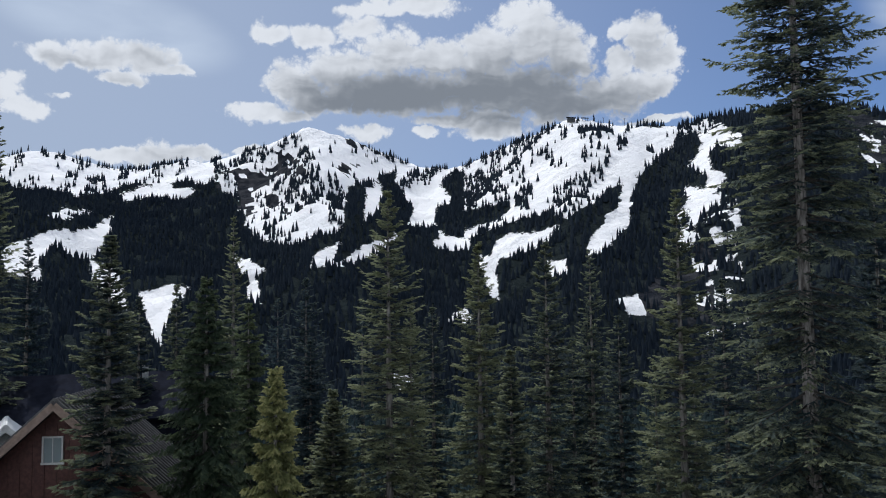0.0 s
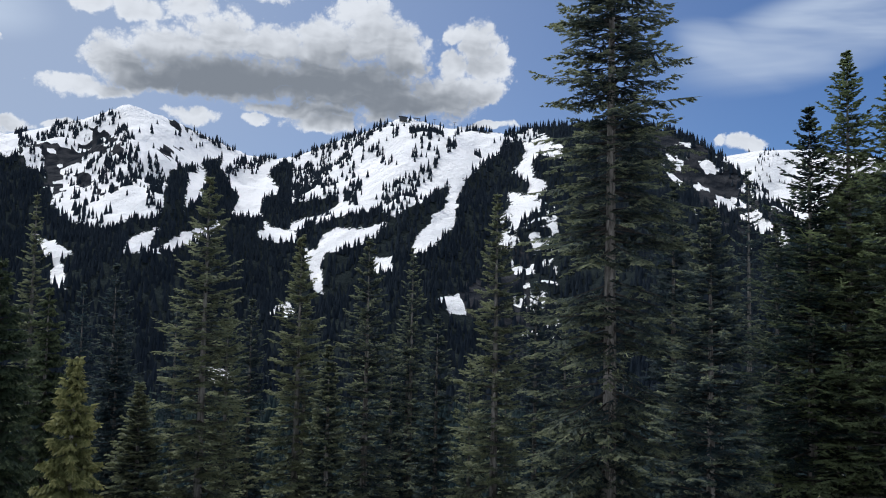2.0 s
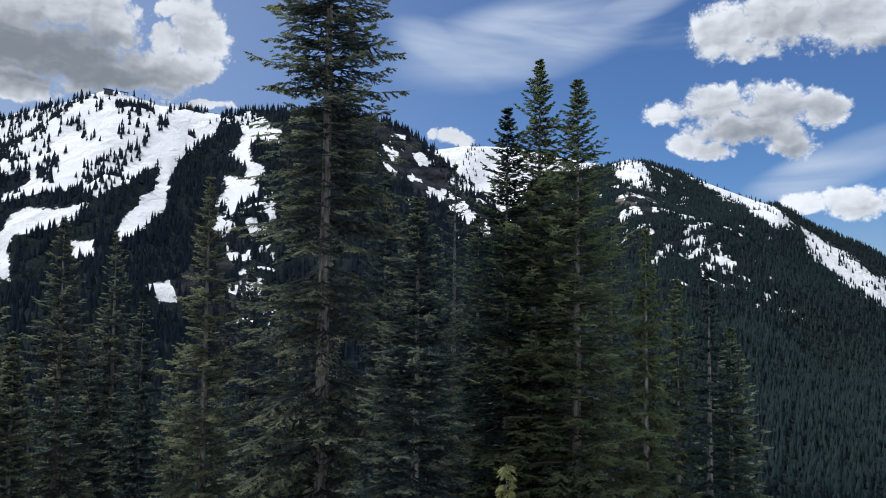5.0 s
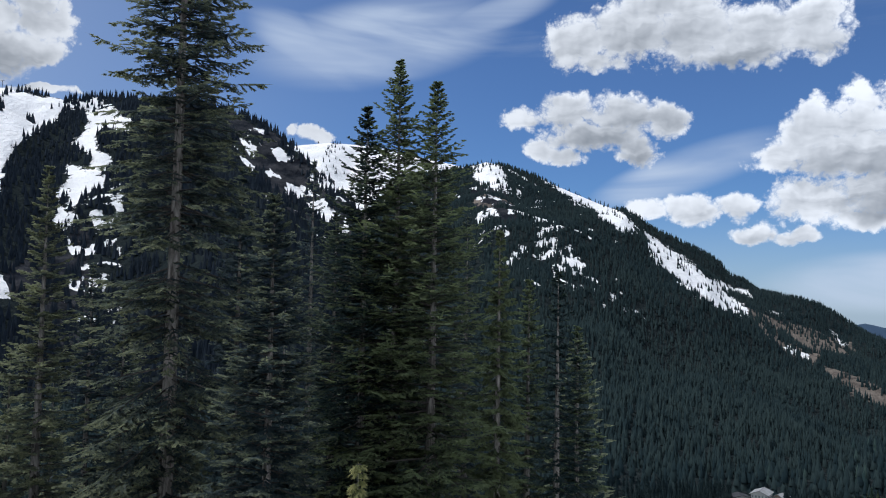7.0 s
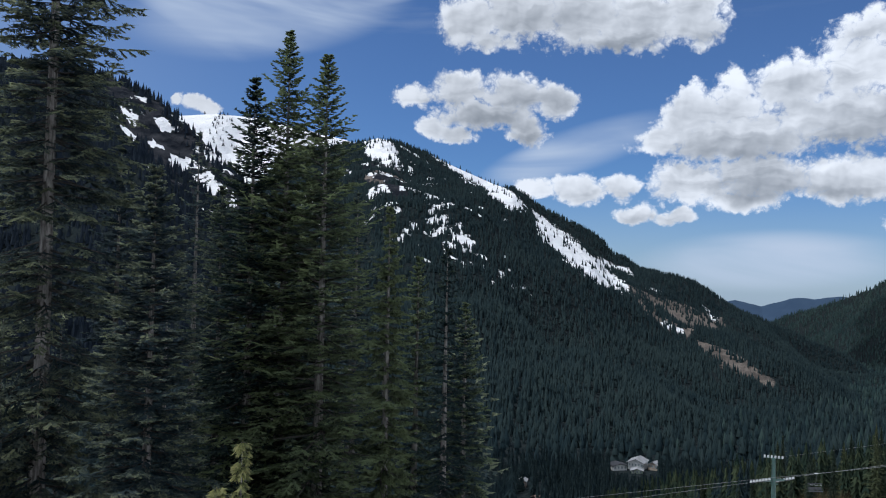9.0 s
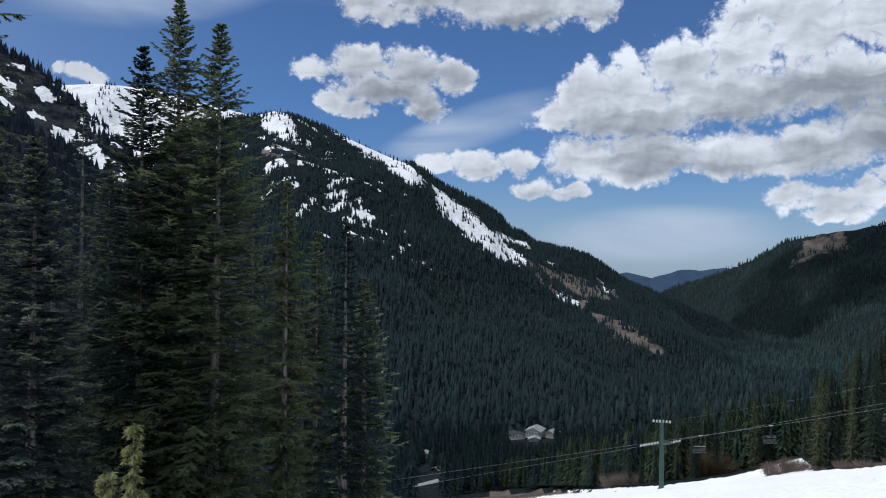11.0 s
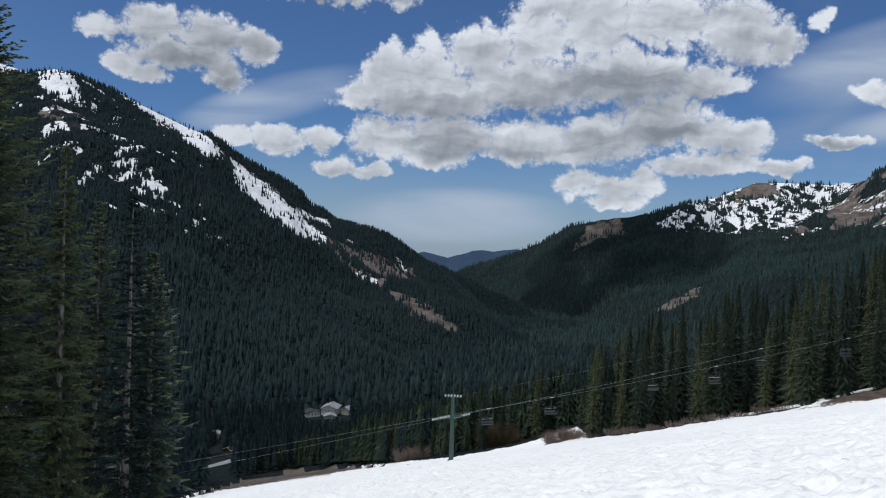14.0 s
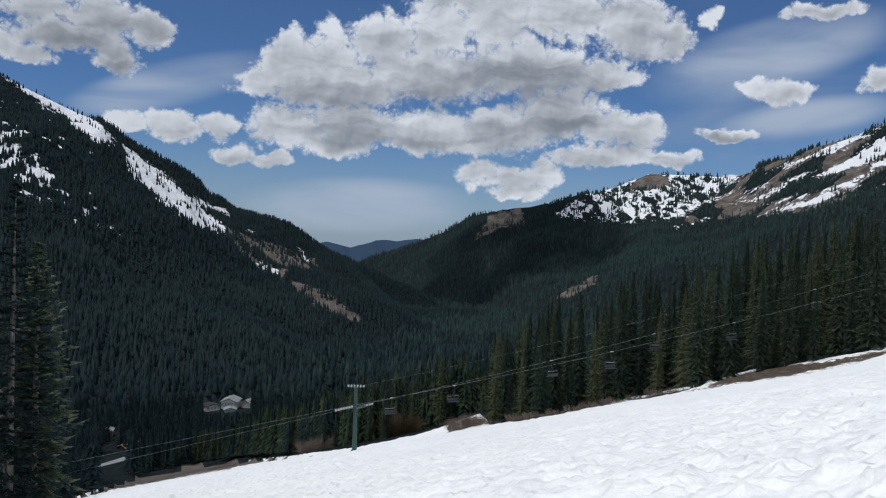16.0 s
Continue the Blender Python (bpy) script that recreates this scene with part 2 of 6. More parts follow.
    link(remap(tree, az, 30.0, 75.0, 0.88, 1.14), bright.inputs["Scale"])
    white = bright.outputs[0]
    # thin high veil
    veil_map = node(tree, "ShaderNodeMapping")
    veil_map.inputs["Rotation"].default_value = (0, 0, radians(-14))
    veil_map.inputs["Scale"].default_value = (0.035, 0.16, 0.25)
    link(flat, veil_map.inputs[0])
    veil = remap(tree, noise_tex(tree, veil_map.outputs[0], 1.0, 6.0, 0.55, 0.6), 0.45, 0.9, 0.0, 0.7)
    haze = remap(tree, el, -3.0, 9.0, 0.6, 0.0)
    wisps = None
    for ca, ce, ra, re, tilt in CIRRUS:
        c, s = math.cos(radians(tilt)), math.sin(radians(tilt))
        u = maths(tree, "ADD", maths(tree, "MULTIPLY_ADD", az, c / ra, -(ca * c + ce * s) / ra), maths(tree, "MULTIPLY", el, s / ra))
        v = maths(tree, "ADD", maths(tree, "MULTIPLY_ADD", el, c / re, -(ce * c - ca * s) / re), maths(tree, "MULTIPLY", az, -s / re))
        soft = maths(tree, "SUBTRACT", 1.0, maths(tree, "ADD", maths(tree, "MULTIPLY", u, u), maths(tree, "MULTIPLY", v, v)), clamp=True)
        wisps = soft if wisps is None else maths(tree, "MAXIMUM", wisps, soft)
    thread = noise_tex(tree, veil_map.outputs[0], 1.6, 4.0, 0.5, 0.8)
    wisps = maths(tree, "MULTIPLY", remap(tree, wisps, 0.0, 0.9), remap(tree, thread, 0.30, 0.68, 0.30, 0.95))
    glare = remap(tree, az, 48.0, -30.0, 0.05, 0.92)
    veil = maths(tree, "MAXIMUM", maths(tree, "MAXIMUM", veil, haze), glare)
    blue = node(tree, "ShaderNodeVectorMath", operation="SCALE")
    link(sky.outputs[0], blue.inputs[0])
    blue.inputs["Scale"].default_value = SKY
    deep = node(tree, "ShaderNodeVectorMath", operation="MULTIPLY")
    link(blue.outputs[0], deep.inputs[0])
    deep.inputs[1].default_value = (0.63, 0.86, 1.13)
    colour = mix(tree, veil, deep.outputs[0], (0.42, 0.49, 0.61))
    colour = mix(tree, wisps, colour, (0.56, 0.64, 0.76))
    colour = mix(tree, cover, colour, white)
    # brighter unseen cloud is added overhead and behind, as fill light
    round_noise = noise_tex(tree, way, 2.6, 5.0, 0.6)
    beyond = maths(tree, "MAXIMUM", remap(tree, el, 24.0, 34.0), maths(tree, "MAXIMUM", remap(tree, az, 108.0, 122.0), remap(tree, az, -34.0, -48.0)))
    rest = maths(tree, "MULTIPLY", beyond, remap(tree, round_noise, 0.42, 0.54, 0.0, 0.95))
    rest = maths(tree, "MULTIPLY", rest, remap(tree, el, 0.0, 6.0))
    colour = mix(tree, rest, colour, (1.0, 1.02, 1.06))
    back = node(tree, "ShaderNodeBackground", in_1=1.0)
    link(colour, back.inputs[0])
    out = node(tree, "ShaderNodeOutputWorld")
    link(back.outputs[0], out.inputs[0])


build_world()
sun = new("sun", bpy.data.lights.new("sun", "SUN"))
sun.data.energy, sun.data.angle, sun.data.color = SUN, radians(0.53), (1.0, 0.96, 0.90)
sun.matrix_world = look(bearing(SUN_AZ, SUN_EL, 100), (0, 0, EYE))


# ---------------------------------------------------------------- materials
def material(name):
    m = bpy.data.materials.new(name)
    m.use_nodes = True
    tree = m.node_tree
    tree.nodes.clear()
    out = node(tree, "ShaderNodeOutputMaterial")
    bsdf = node(tree, "ShaderNodeBsdfPrincipled")
    tree.links.new(bsdf.outputs[0], out.inputs[0])
    return m, tree, bsdf, out


def bump(tree, bsdf, height, strength, distance):
    b = node(tree, "ShaderNodeBump")
    b.inputs["Strength"].default_value, b.inputs["Distance"].default_value = strength, distance
    tree.links.new(height, b.inputs["Height"])
    tree.links.new(b.outputs[0], bsdf.inputs["Normal"])


def place(tree):
    return node(tree, "ShaderNodeNewGeometry").outputs["Position"]


def plain(name, colour, rough=0.6, metal=0.0, vary=0.25, scale=6.0):
    m, tree, bsdf, _ = material(name)
    n = noise_tex(tree, node(tree, "ShaderNodeTexCoord").outputs["Object"], scale, 5.0, 0.6)
    dark = tuple(c * (1 - vary) for c in colour)
    lite = tuple(min(1, c * (1 + vary)) for c in colour)
    tree.links.new(mix(tree, remap(tree, n, 0.3, 0.7), dark, lite), bsdf.inputs["Base Color"])
    bsdf.inputs["Roughness"].default_value, bsdf.inputs["Metallic"].default_value = rough, metal
    bump(tree, bsdf, n, 0.2, 0.02)
    return m


def foliage(name, dark, lite, through_light=0.25, random_tree=0.5):
    m, tree, bsdf, out = material(name)
    pos = place(tree)
    n = noise_tex(tree, pos, 2.6, 4.0, 0.7)
    info = node(tree, "ShaderNodeObjectInfo")
    # sunlit tips and shaded inner boughs are put into the colour
    tip = node(tree, "ShaderNodeAttribute", attribute_name="tip").outputs["Fac"]
    k = maths(tree, "ADD", maths(tree, "ADD", maths(tree, "MULTIPLY", n, 0.6), maths(tree, "MULTIPLY_ADD", tip, 0.62, -0.12)), maths(tree, "MULTIPLY_ADD", info.outputs["Random"], random_tree, -random_tree / 2))
    col = mix(tree, remap(tree, k, 0.28, 0.78), dark, lite)
    tree.links.new(col, bsdf.inputs["Base Color"])
    bsdf.inputs["Roughness"].default_value = 0.6
    bsdf.inputs["Specular IOR Level"].default_value = 0.18
    glow = node(tree, "ShaderNodeBsdfTranslucent")
    tree.links.new(col, glow.inputs[0])
    both = node(tree, "ShaderNodeMixShader", in_0=through_light)
    tree.links.new(bsdf.outputs[0], both.inputs[1])
    tree.links.new(glow.outputs[0], both.inputs[2])
    tree.links.new(both.outputs[0], out.inputs[0])
    return m


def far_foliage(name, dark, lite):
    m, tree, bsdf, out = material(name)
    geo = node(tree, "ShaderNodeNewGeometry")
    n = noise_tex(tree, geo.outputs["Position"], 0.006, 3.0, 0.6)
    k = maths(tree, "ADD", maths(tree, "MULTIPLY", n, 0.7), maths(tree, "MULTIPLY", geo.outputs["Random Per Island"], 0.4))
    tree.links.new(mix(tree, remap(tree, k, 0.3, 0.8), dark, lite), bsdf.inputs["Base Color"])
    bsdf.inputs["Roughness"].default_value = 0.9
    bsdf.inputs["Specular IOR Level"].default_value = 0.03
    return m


def ground_material():
    m, tree, bsdf, _ = material("mountain_ground")
    pos = place(tree)
    snow = node(tree, "ShaderNodeAttribute", attribute_name="snow").outputs["Fac"]
    rock = node(tree, "ShaderNodeAttribute", attribute_name="rock").outputs["Fac"]
    n1 = noise_tex(tree, pos, 0.035, 6.0, 0.62)
    n2 = noise_tex(tree, pos, 0.4, 4.0, 0.6)
    n3 = noise_tex(tree, pos, 0.008, 4.0, 0.6)
    ragged = maths(tree, "MULTIPLY_ADD", n1, 0.9, -0.45)
    # forest litter, darkened in its colour for the shade under trees
    shaded_duff = mix(tree, remap(tree, n2, 0.35, 0.7), (0.013, 0.019, 0.022), (0.026, 0.032, 0.032))
    stone = mix(tree, remap(tree, n1, 0.3, 0.7), (0.080, 0.070, 0.063), (0.200, 0.172, 0.150))
    crag = node(tree, "ShaderNodeAttribute", attribute_name="crag").outputs["Fac"]
    slab = mix(tree, remap(tree, n1, 0.35, 0.65), (0.013, 0.016, 0.022), (0.046, 0.048, 0.054))
    ground = mix(tree, remap(tree, maths(tree, "ADD", rock, ragged), -0.06, 0.06), shaded_duff, stone)
    ground = mix(tree, remap(tree, crag, -0.05, 0.05), ground, slab)
    clean = mix(tree, remap(tree, n3, 0.3, 0.7), (0.80, 0.81, 0.83), (0.88, 0.88, 0.89))
    crumbs = maths(tree, "MULTIPLY_ADD", noise_tex(tree, pos, 0.10, 4.0, 0.65), 0.7, -0.35)
    lying = remap(tree, maths(tree, "ADD", maths(tree, "ADD", snow, crumbs), maths(tree, "MULTIPLY", ragged, 0.5)), -0.03, 0.03)
    tree.links.new(mix(tree, lying, ground, clean), bsdf.inputs["Base Color"])
    bsdf.inputs["Roughness"].default_value = 0.95
    bsdf.inputs["Specular IOR Level"].default_value = 0.0
    h = maths(tree, "ADD", n1, maths(tree, "MULTIPLY", n2, 0.12))
    bump(tree, bsdf, h, 0.8, 18.0)
    return m


def snow_material():
    m, tree, bsdf, _ = material("spring_snow")
    pos = place(tree)
    brown = node(tree, "ShaderNodeAttribute", attribute_name="bare").outputs["Fac"]
    n1 = noise_tex(tree, pos, 1.1, 5.0, 0.55)
    n2 = noise_tex(tree, pos, 7.0, 4.0, 0.6)
    n3 = noise_tex(tree, pos, 0.12, 4.0, 0.6)
    white = mix(tree, remap(tree, n3, 0.3, 0.75), (0.88, 0.875, 0.855), (0.94, 0.935, 0.91))
    white = mix(tree, remap(tree, n2, 0.55, 0.85, 0.0, 0.3), white, (0.66, 0.66, 0.66))
    soil = mix(tree, remap(tree, n1, 0.3, 0.7), (0.045, 0.034, 0.025), (0.12, 0.09, 0.062))
    f = remap(tree, maths(tree, "ADD", brown, maths(tree, "MULTIPLY_ADD", n1, 0.5, -0.25)), -0.04, 0.04)
    tree.links.new(mix(tree, f, white, soil), bsdf.inputs["Base Color"])
    bsdf.inputs["Roughness"].default_value = 0.7
    bsdf.inputs["Specular IOR Level"].default_value = 0.25
    bump(tree, bsdf, maths(tree, "ADD", noise_tex(tree, pos, 1.6, 2.0, 0.5), maths(tree, "MULTIPLY", n2, 0.16)), 0.85, 0.3)
    return m


def bark_material():
    m, tree, bsdf, _ = material("fir_bark")
    stretch = node(tree, "ShaderNodeMapping")
    stretch.inputs["Scale"].default_value = (9.0, 9.0, 1.6)
    tree.links.new(place(tree), stretch.inputs[0])
    n = noise_tex(tree, stretch.outputs[0], 1.0, 6.0, 0.65)
    tree.links.new(mix(tree, remap(tree, n, 0.32, 0.68), (0.060, 0.055, 0.050), (0.26, 0.25, 0.235)), bsdf.inputs["Base Color"])
    bsdf.inputs["Roughness"].default_value = 0.9
    bump(tree, bsdf, n, 0.8, 0.05)
    return m


# dark tone holds bluish shade, light tone the sunlit tips
NEEDLES = foliage("fir_needles", (0.037, 0.060, 0.072), (0.228, 0.252, 0.150), 0.58)
# darker copy of the fir needles, with shade put into its colour
SHADED_NEEDLES = foliage("shaded_fir_needles", (0.020, 0.037, 0.039), (0.140, 0.175, 0.090), 0.5)
HEMLOCK = foliage("hemlock_needles", (0.038, 0.058, 0.036), (0.12, 0.15, 0.075), 0.4)
GOLDEN = foliage("yellow_cedar_needles", (0.10, 0.115, 0.045), (0.26, 0.26, 0.11), 0.35)
MID_NEEDLES = foliage("forest_needles", (0.022, 0.036, 0.024), (0.085, 0.100, 0.046), 0.28, 0.9)
# mountain conifers carry the blue of distance haze in their colour
HAZED_NEEDLES = far_foliage("hazed_mountain_needles", (0.013, 0.020, 0.031), (0.024, 0.033, 0.044))
# far needles lean blue for the haze over the valley side
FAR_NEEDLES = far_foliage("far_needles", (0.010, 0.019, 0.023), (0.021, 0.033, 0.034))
# hill needles are lightened and blued, painting in valley haze
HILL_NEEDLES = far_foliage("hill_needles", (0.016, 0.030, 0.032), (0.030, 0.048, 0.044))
VALLEY_NEEDLES = far_foliage("valley_needles", (0.016, 0.029, 0.022), (0.044, 0.058, 0.032))
# blue distance haze is put into this forest colour
FAR_HILL_HAZE = far_foliage("far_hill_haze_forest", (0.030, 0.052, 0.090), (0.040, 0.066, 0.108))
BARK = bark_material()
LIMB_BARK = plain("dark_limb_bark", (0.042, 0.038, 0.034), 0.9, 0.0, 0.4, 3.0)
GROUND = ground_material()
SNOW_MAT = snow_material()

# ---------------------------------------------------------------- the lie of the land
# Bearings and elevations from the eye, in degrees, of the ridge lines and of what lies on their slopes.
SNOW = []
SNOW += [[(-28.26,8.63), (-28.29,10.06), (-26.76,10.79), (-25.16,10.74), (-21.82,9.89), (-18.34,10.05), (-14.72,10.93), (-12.86,11.11), (-13.6,9.66), (-15.44,8.78), (-18.33,8.58), (-21.11,8.44), (-22.46,7.88), (-23.79,7.61), (-25.42,8.03), (-27.32,7.82)]]
SNOW += [[(-21.28,7.75), (-20.08,8.26), (-18.32,8.47), (-16.71,8.26), (-17.25,7.51), (-18.67,7.65), (-20.07,7.53), (-21.1,7.39)]]
SNOW += [[(-15.45,10.25), (-14.39,10.62), (-13.01,11.08), (-11.62,11.56), (-10.36,12.28), (-9.49,12.69), (-9.06,12.8), (-8.14,12.56), (-6.7,12.08), (-5.41,11.66), (-4.12,11.1), (-2.83,10.52), (-1.7,10.18), (-2.03,9.85), (-3.0,9.73), (-4.14,9.25), (-4.63,9.09), (-5.11,8.77), (-5.91,8.85), (-6.63,8.53), (-6.72,7.18), (-6.97,5.62), (-9.27,5.03), (-10.67,4.35), (-11.3,4.71), (-12.99,5.25), (-13.53,6.34), (-13.84,6.96), (-14.0,7.81), (-15.44,8.4)]]
SNOW += [[(-5.6,5.91), (-5.2,8.43), (-4.49,8.81), (-4.03,8.23), (-4.51,6.68)]]
SNOW += [[(-3.16,10.28), (-2.83,10.52), (-1.7,10.18), (-0.4,10.02), (0.9,10.07), (2.04,10.38), (1.38,9.75), (0.56,9.37), (-0.1,8.58), (0.54,7.93), (0.53,7.37), (-0.44,7.14), (-0.53,6.34), (-0.3,5.66), (0.34,5.21), (1.79,4.94), (1.94,4.22), (0.49,4.21), (-0.64,4.29), (-0.79,4.82), (-0.39,5.06), (-0.54,5.67), (-2.48,5.88), (-2.06,7.16), (-2.85,8.45), (-3.34,8.93), (-3.17,9.56)]]
SNOW += [[(1.5,10.39), (3.71,11.33), (5.58,12.26), (7.44,12.93), (8.44,13.15), (9.27,13.24), (10.74,12.84), (12.19,12.42), (13.96,12.18), (16.32,12.07), (16.86,11.81), (16.13,11.15), (15.16,10.27), (13.38,9.07), (13.01,8.36), (12.07,8.27), (11.42,7.97), (10.09,7.09), (8.76,6.32), (8.1,6.22), (6.96,6.65), (5.29,6.29), (3.77,5.66), (2.43,5.22), (1.42,4.9), (1.43,5.57), (3.45,6.2), (4.71,6.92), (4.64,7.5), (3.3,7.2), (2.45,6.89), (1.45,6.9)]]
SNOW += [[(3.36,4.25), (3.75,4.64), (4.54,5.2), (6.88,5.54), (8.15,5.77), (7.44,4.94), (6.08,4.2), (4.71,3.84), (3.73,3.47)]]
SNOW += [[(1.81,5.14), (3.39,5.89), (6.13,6.68), (8.46,7.15), (8.45,6.84), (6.12,6.33), (3.78,5.72), (2.4,5.05)]]
SNOW += [[(12.07,8.27), (13.39,8.59), (13.28,8.06), (12.7,6.75), (12.83,5.69), (11.97,4.69), (10.82,4.03), (9.99,3.4), (9.81,3.81), (10.41,5.06), (11.16,5.96), (11.37,6.34), (12.1,6.74), (12.18,7.78)]]
SNOW += [[(16.62,9.37), (17.43,10.35), (17.83,10.79), (17.23,11.31), (17.85,11.45), (18.79,12.0), (20.11,11.11), (20.23,10.26), (18.58,10.55), (18.1,9.83), (18.22,9.06), (18.97,8.63), (18.82,7.97), (18.16,7.37), (17.06,6.59), (16.5,6.07), (16.02,5.48), (16.77,4.89), (16.58,3.85), (15.74,4.21), (16.1,5.56), (15.62,6.11), (16.74,7.18), (17.84,7.87), (17.9,8.5), (16.76,9.12)]]
SNOW += [[(16.64,12.06), (17.27,12.33), (18.5,12.49), (18.55,11.83), (17.85,11.42), (16.54,11.59)]]
SNOW += [[(16.53,7.9), (18.41,7.56), (18.74,7.07), (17.25,5.56), (16.64,5.34)]]
SNOW += [[(16.72,3.62), (17.64,3.68), (18.0,2.48), (16.81,1.73)]]
SNOW += [[(16.84,1.05), (18.22,1.1), (18.13,-0.47), (16.9,-0.33)]]
SNOW += [[(7.14,3.29), (8.56,3.37), (8.64,2.14), (7.38,2.24)]]
SNOW += [[(11.25,0.75), (13.93,1.04), (14.81,0.2), (13.87,-0.61), (12.41,-0.37)]]
SNOW += [[(-9.19,3.03), (-8.77,4.3), (-6.88,4.87), (-7.62,3.21)]]
SNOW += [[(-7.43,3.13), (-5.61,4.48), (-3.27,5.43), (-2.96,4.92), (-5.23,3.78), (-6.78,3.21)]]
SNOW += [[(-28.15,3.99), (-25.69,5.27), (-24.08,5.5), (-24.71,4.41), (-25.98,3.79), (-25.94,2.11), (-27.82,2.62)]]
SNOW += [[(-24.77,3.99), (-24.34,5.24), (-22.93,5.63), (-21.76,6.32), (-22.18,4.64), (-23.06,3.55), (-24.05,3.82)]]
SNOW += [[(-25.39,6.3), (-24.59,6.72), (-23.01,6.64), (-24.42,6.02)]]
SNOW += [[(-23.06,3.48), (-22.05,3.2), (-21.19,2.12), (-20.72,0.12), (-22.36,1.22), (-22.94,2.47)]]
SNOW += [[(-20.4,1.39), (-18.26,2.0), (-17.09,1.74), (-18.06,-0.18), (-18.91,-1.99), (-19.8,-0.15)]]
SNOW += [[(-14.68,3.87), (-13.21,3.69), (-11.79,2.92), (-12.65,2.39), (-12.38,0.57), (-13.57,0.89), (-13.2,2.09)]]
SNOW += [[(-0.03,-0.83), (1.74,0.39), (1.8,-0.77)]]
SNOW += [[(2.38,3.8), (3.74,3.66), (3.87,0.55), (2.99,1.15)]]
SNOW += [[(-3.74,-4.15), (-2.01,-4.37), (-2.03,-5.7), (-3.37,-5.3)]]
SNOW += [[(28.94,8.39), (31.9,6.65), (34.18,5.5), (33.29,5.26), (30.73,6.48)]]
SNOW += [[(29.11,10.01), (31.87,8.9), (34.25,6.9), (34.06,6.51), (31.49,8.19)]]
SNOW += [[(42.55,9.68), (44.04,10.21), (45.19,8.99), (45.66,7.58), (44.45,7.72), (43.24,8.3)]]
SNOW += [[(46.32,9.49), (49.79,8.4), (52.14,7.01), (53.91,5.5), (54.59,4.66), (52.95,5.02), (50.59,6.39), (48.25,8.05)]]
SNOW += [[(54.63,4.73), (55.49,4.35), (58.05,2.46), (58.71,1.79), (61.44,0.83), (61.64,0.39), (59.51,1.05), (61.22,-0.16), (61.46,-0.9), (59.49,-0.37), (57.86,0.64), (56.42,1.79), (55.26,2.82)]]
SNOW += [[(62.35,-0.21), (63.5,-0.5), (63.32,-0.73)]]
SNOW += [[(65.98,-1.3), (67.01,-2.23), (66.75,-2.54)]]
SNOW += [[(63.34,-2.43), (64.87,-3.05), (64.69,-3.36), (63.54,-2.89)]]
ROCK = []
ROCK += [[(-12.3,10.63), (-10.21,11.06), (-8.68,8.61), (-9.26,6.49), (-11.35,6.74), (-13.22,7.78), (-13.6,9.28)]]
ROCK += [[(25.54,12.59), (27.89,12.66), (31.07,10.62), (34.24,7.75), (34.66,4.26), (31.93,4.62), (29.16,6.92)]]
ROCK += [[(42.96,7.65), (45.21,7.75), (46.19,5.7), (45.24,5.67), (43.16,6.54)]]
ROCK += [[(60.03,0.15), (62.35,-0.59), (67.31,-2.22), (67.5,-2.79), (65.44,-2.92), (65.07,-3.54), (63.34,-2.81)]]
ROCK += [[(65.52,-3.6), (67.71,-4.3), (69.57,-5.37), (71.77,-6.83), (69.58,-6.19), (67.73,-5.51), (66.22,-4.65)]]
ROCK += [[(78.06,-0.59), (79.15,1.32), (81.23,1.86), (81.58,0.83), (79.66,0.25)]]
ROCK += [[(86.46,2.73), (89.73,4.7), (91.37,4.55), (91.59,3.62), (89.8,3.01)]]
ROCK += [[(91.7,1.08), (95.11,4.24), (98.44,5.71), (103.69,7.89), (103.87,3.81), (100.24,2.18), (95.22,1.68)]]
ROCK += [[(83.9,-4.22), (85.12,-3.16), (86.53,-2.48), (86.55,-3.02), (84.85,-4.1)]]
ROCK += [[(15.69,-0.56), (17.85,-0.03), (19.05,-5.31), (17.31,-5.34)]]
ROCK += [[(15.47,3.76), (18.0,4.23), (17.79,-1.69), (13.88,-0.54), (13.19,0.98)]]
DOME = [(88.3, 3.35), (89.2, 4.2), (90.0, 4.5), (90.9, 4.2), (91.1, 3.7), (90.2, 3.45), (89.2, 3.4)]
SPECKLED = []
SPECKLED += [[(83.85,1.57), (86.08,2.91), (87.92,3.72), (89.73,4.7), (93.33,4.76), (95.45,4.5), (91.68,1.57), (88.02,1.25)]]
SPECKLED += [[(91.71,1.0), (95.13,3.69), (98.47,5.17), (103.71,7.38), (103.85,4.15), (100.21,2.89), (95.22,1.68)]]
SPECKLED += [[(43.33,7.48), (45.97,7.4), (49.07,5.01), (52.21,1.98), (54.59,-0.71), (49.91,0.38), (46.06,1.86), (43.76,4.48)]]
SPECKLED += [[(16.54,7.73), (19.51,7.83), (19.93,-2.02), (16.97,-2.04)]]
COPSE = []
COPSE += [[(-12.86,9.86), (-11.62,11.09), (-10.36,12.17), (-9.41,12.69), (-9.7,12.16), (-10.68,11.51), (-11.43,10.72), (-12.54,9.6)]]
COPSE += [[(-10.12,12.15), (-9.26,11.11), (-8.75,10.17), (-9.49,9.66), (-10.05,10.15), (-10.36,10.93)]]
COPSE += [[(-14.47,10.02), (-13.48,10.73), (-13.13,10.49), (-13.93,9.88)]]
COPSE += [[(-10.99,8.81), (-10.2,8.93), (-9.86,8.08), (-10.68,7.98)]]
COPSE += [[(-9.61,8.27), (-8.78,8.79), (-8.52,7.78), (-9.26,7.36)]]
COPSE += [[(-10.83,7.94), (-10.36,7.95), (-10.17,6.97), (-10.68,7.09)]]
COPSE += [[(-8.02,9.42), (-7.32,9.4), (-7.16,8.53), (-7.67,8.41)]]
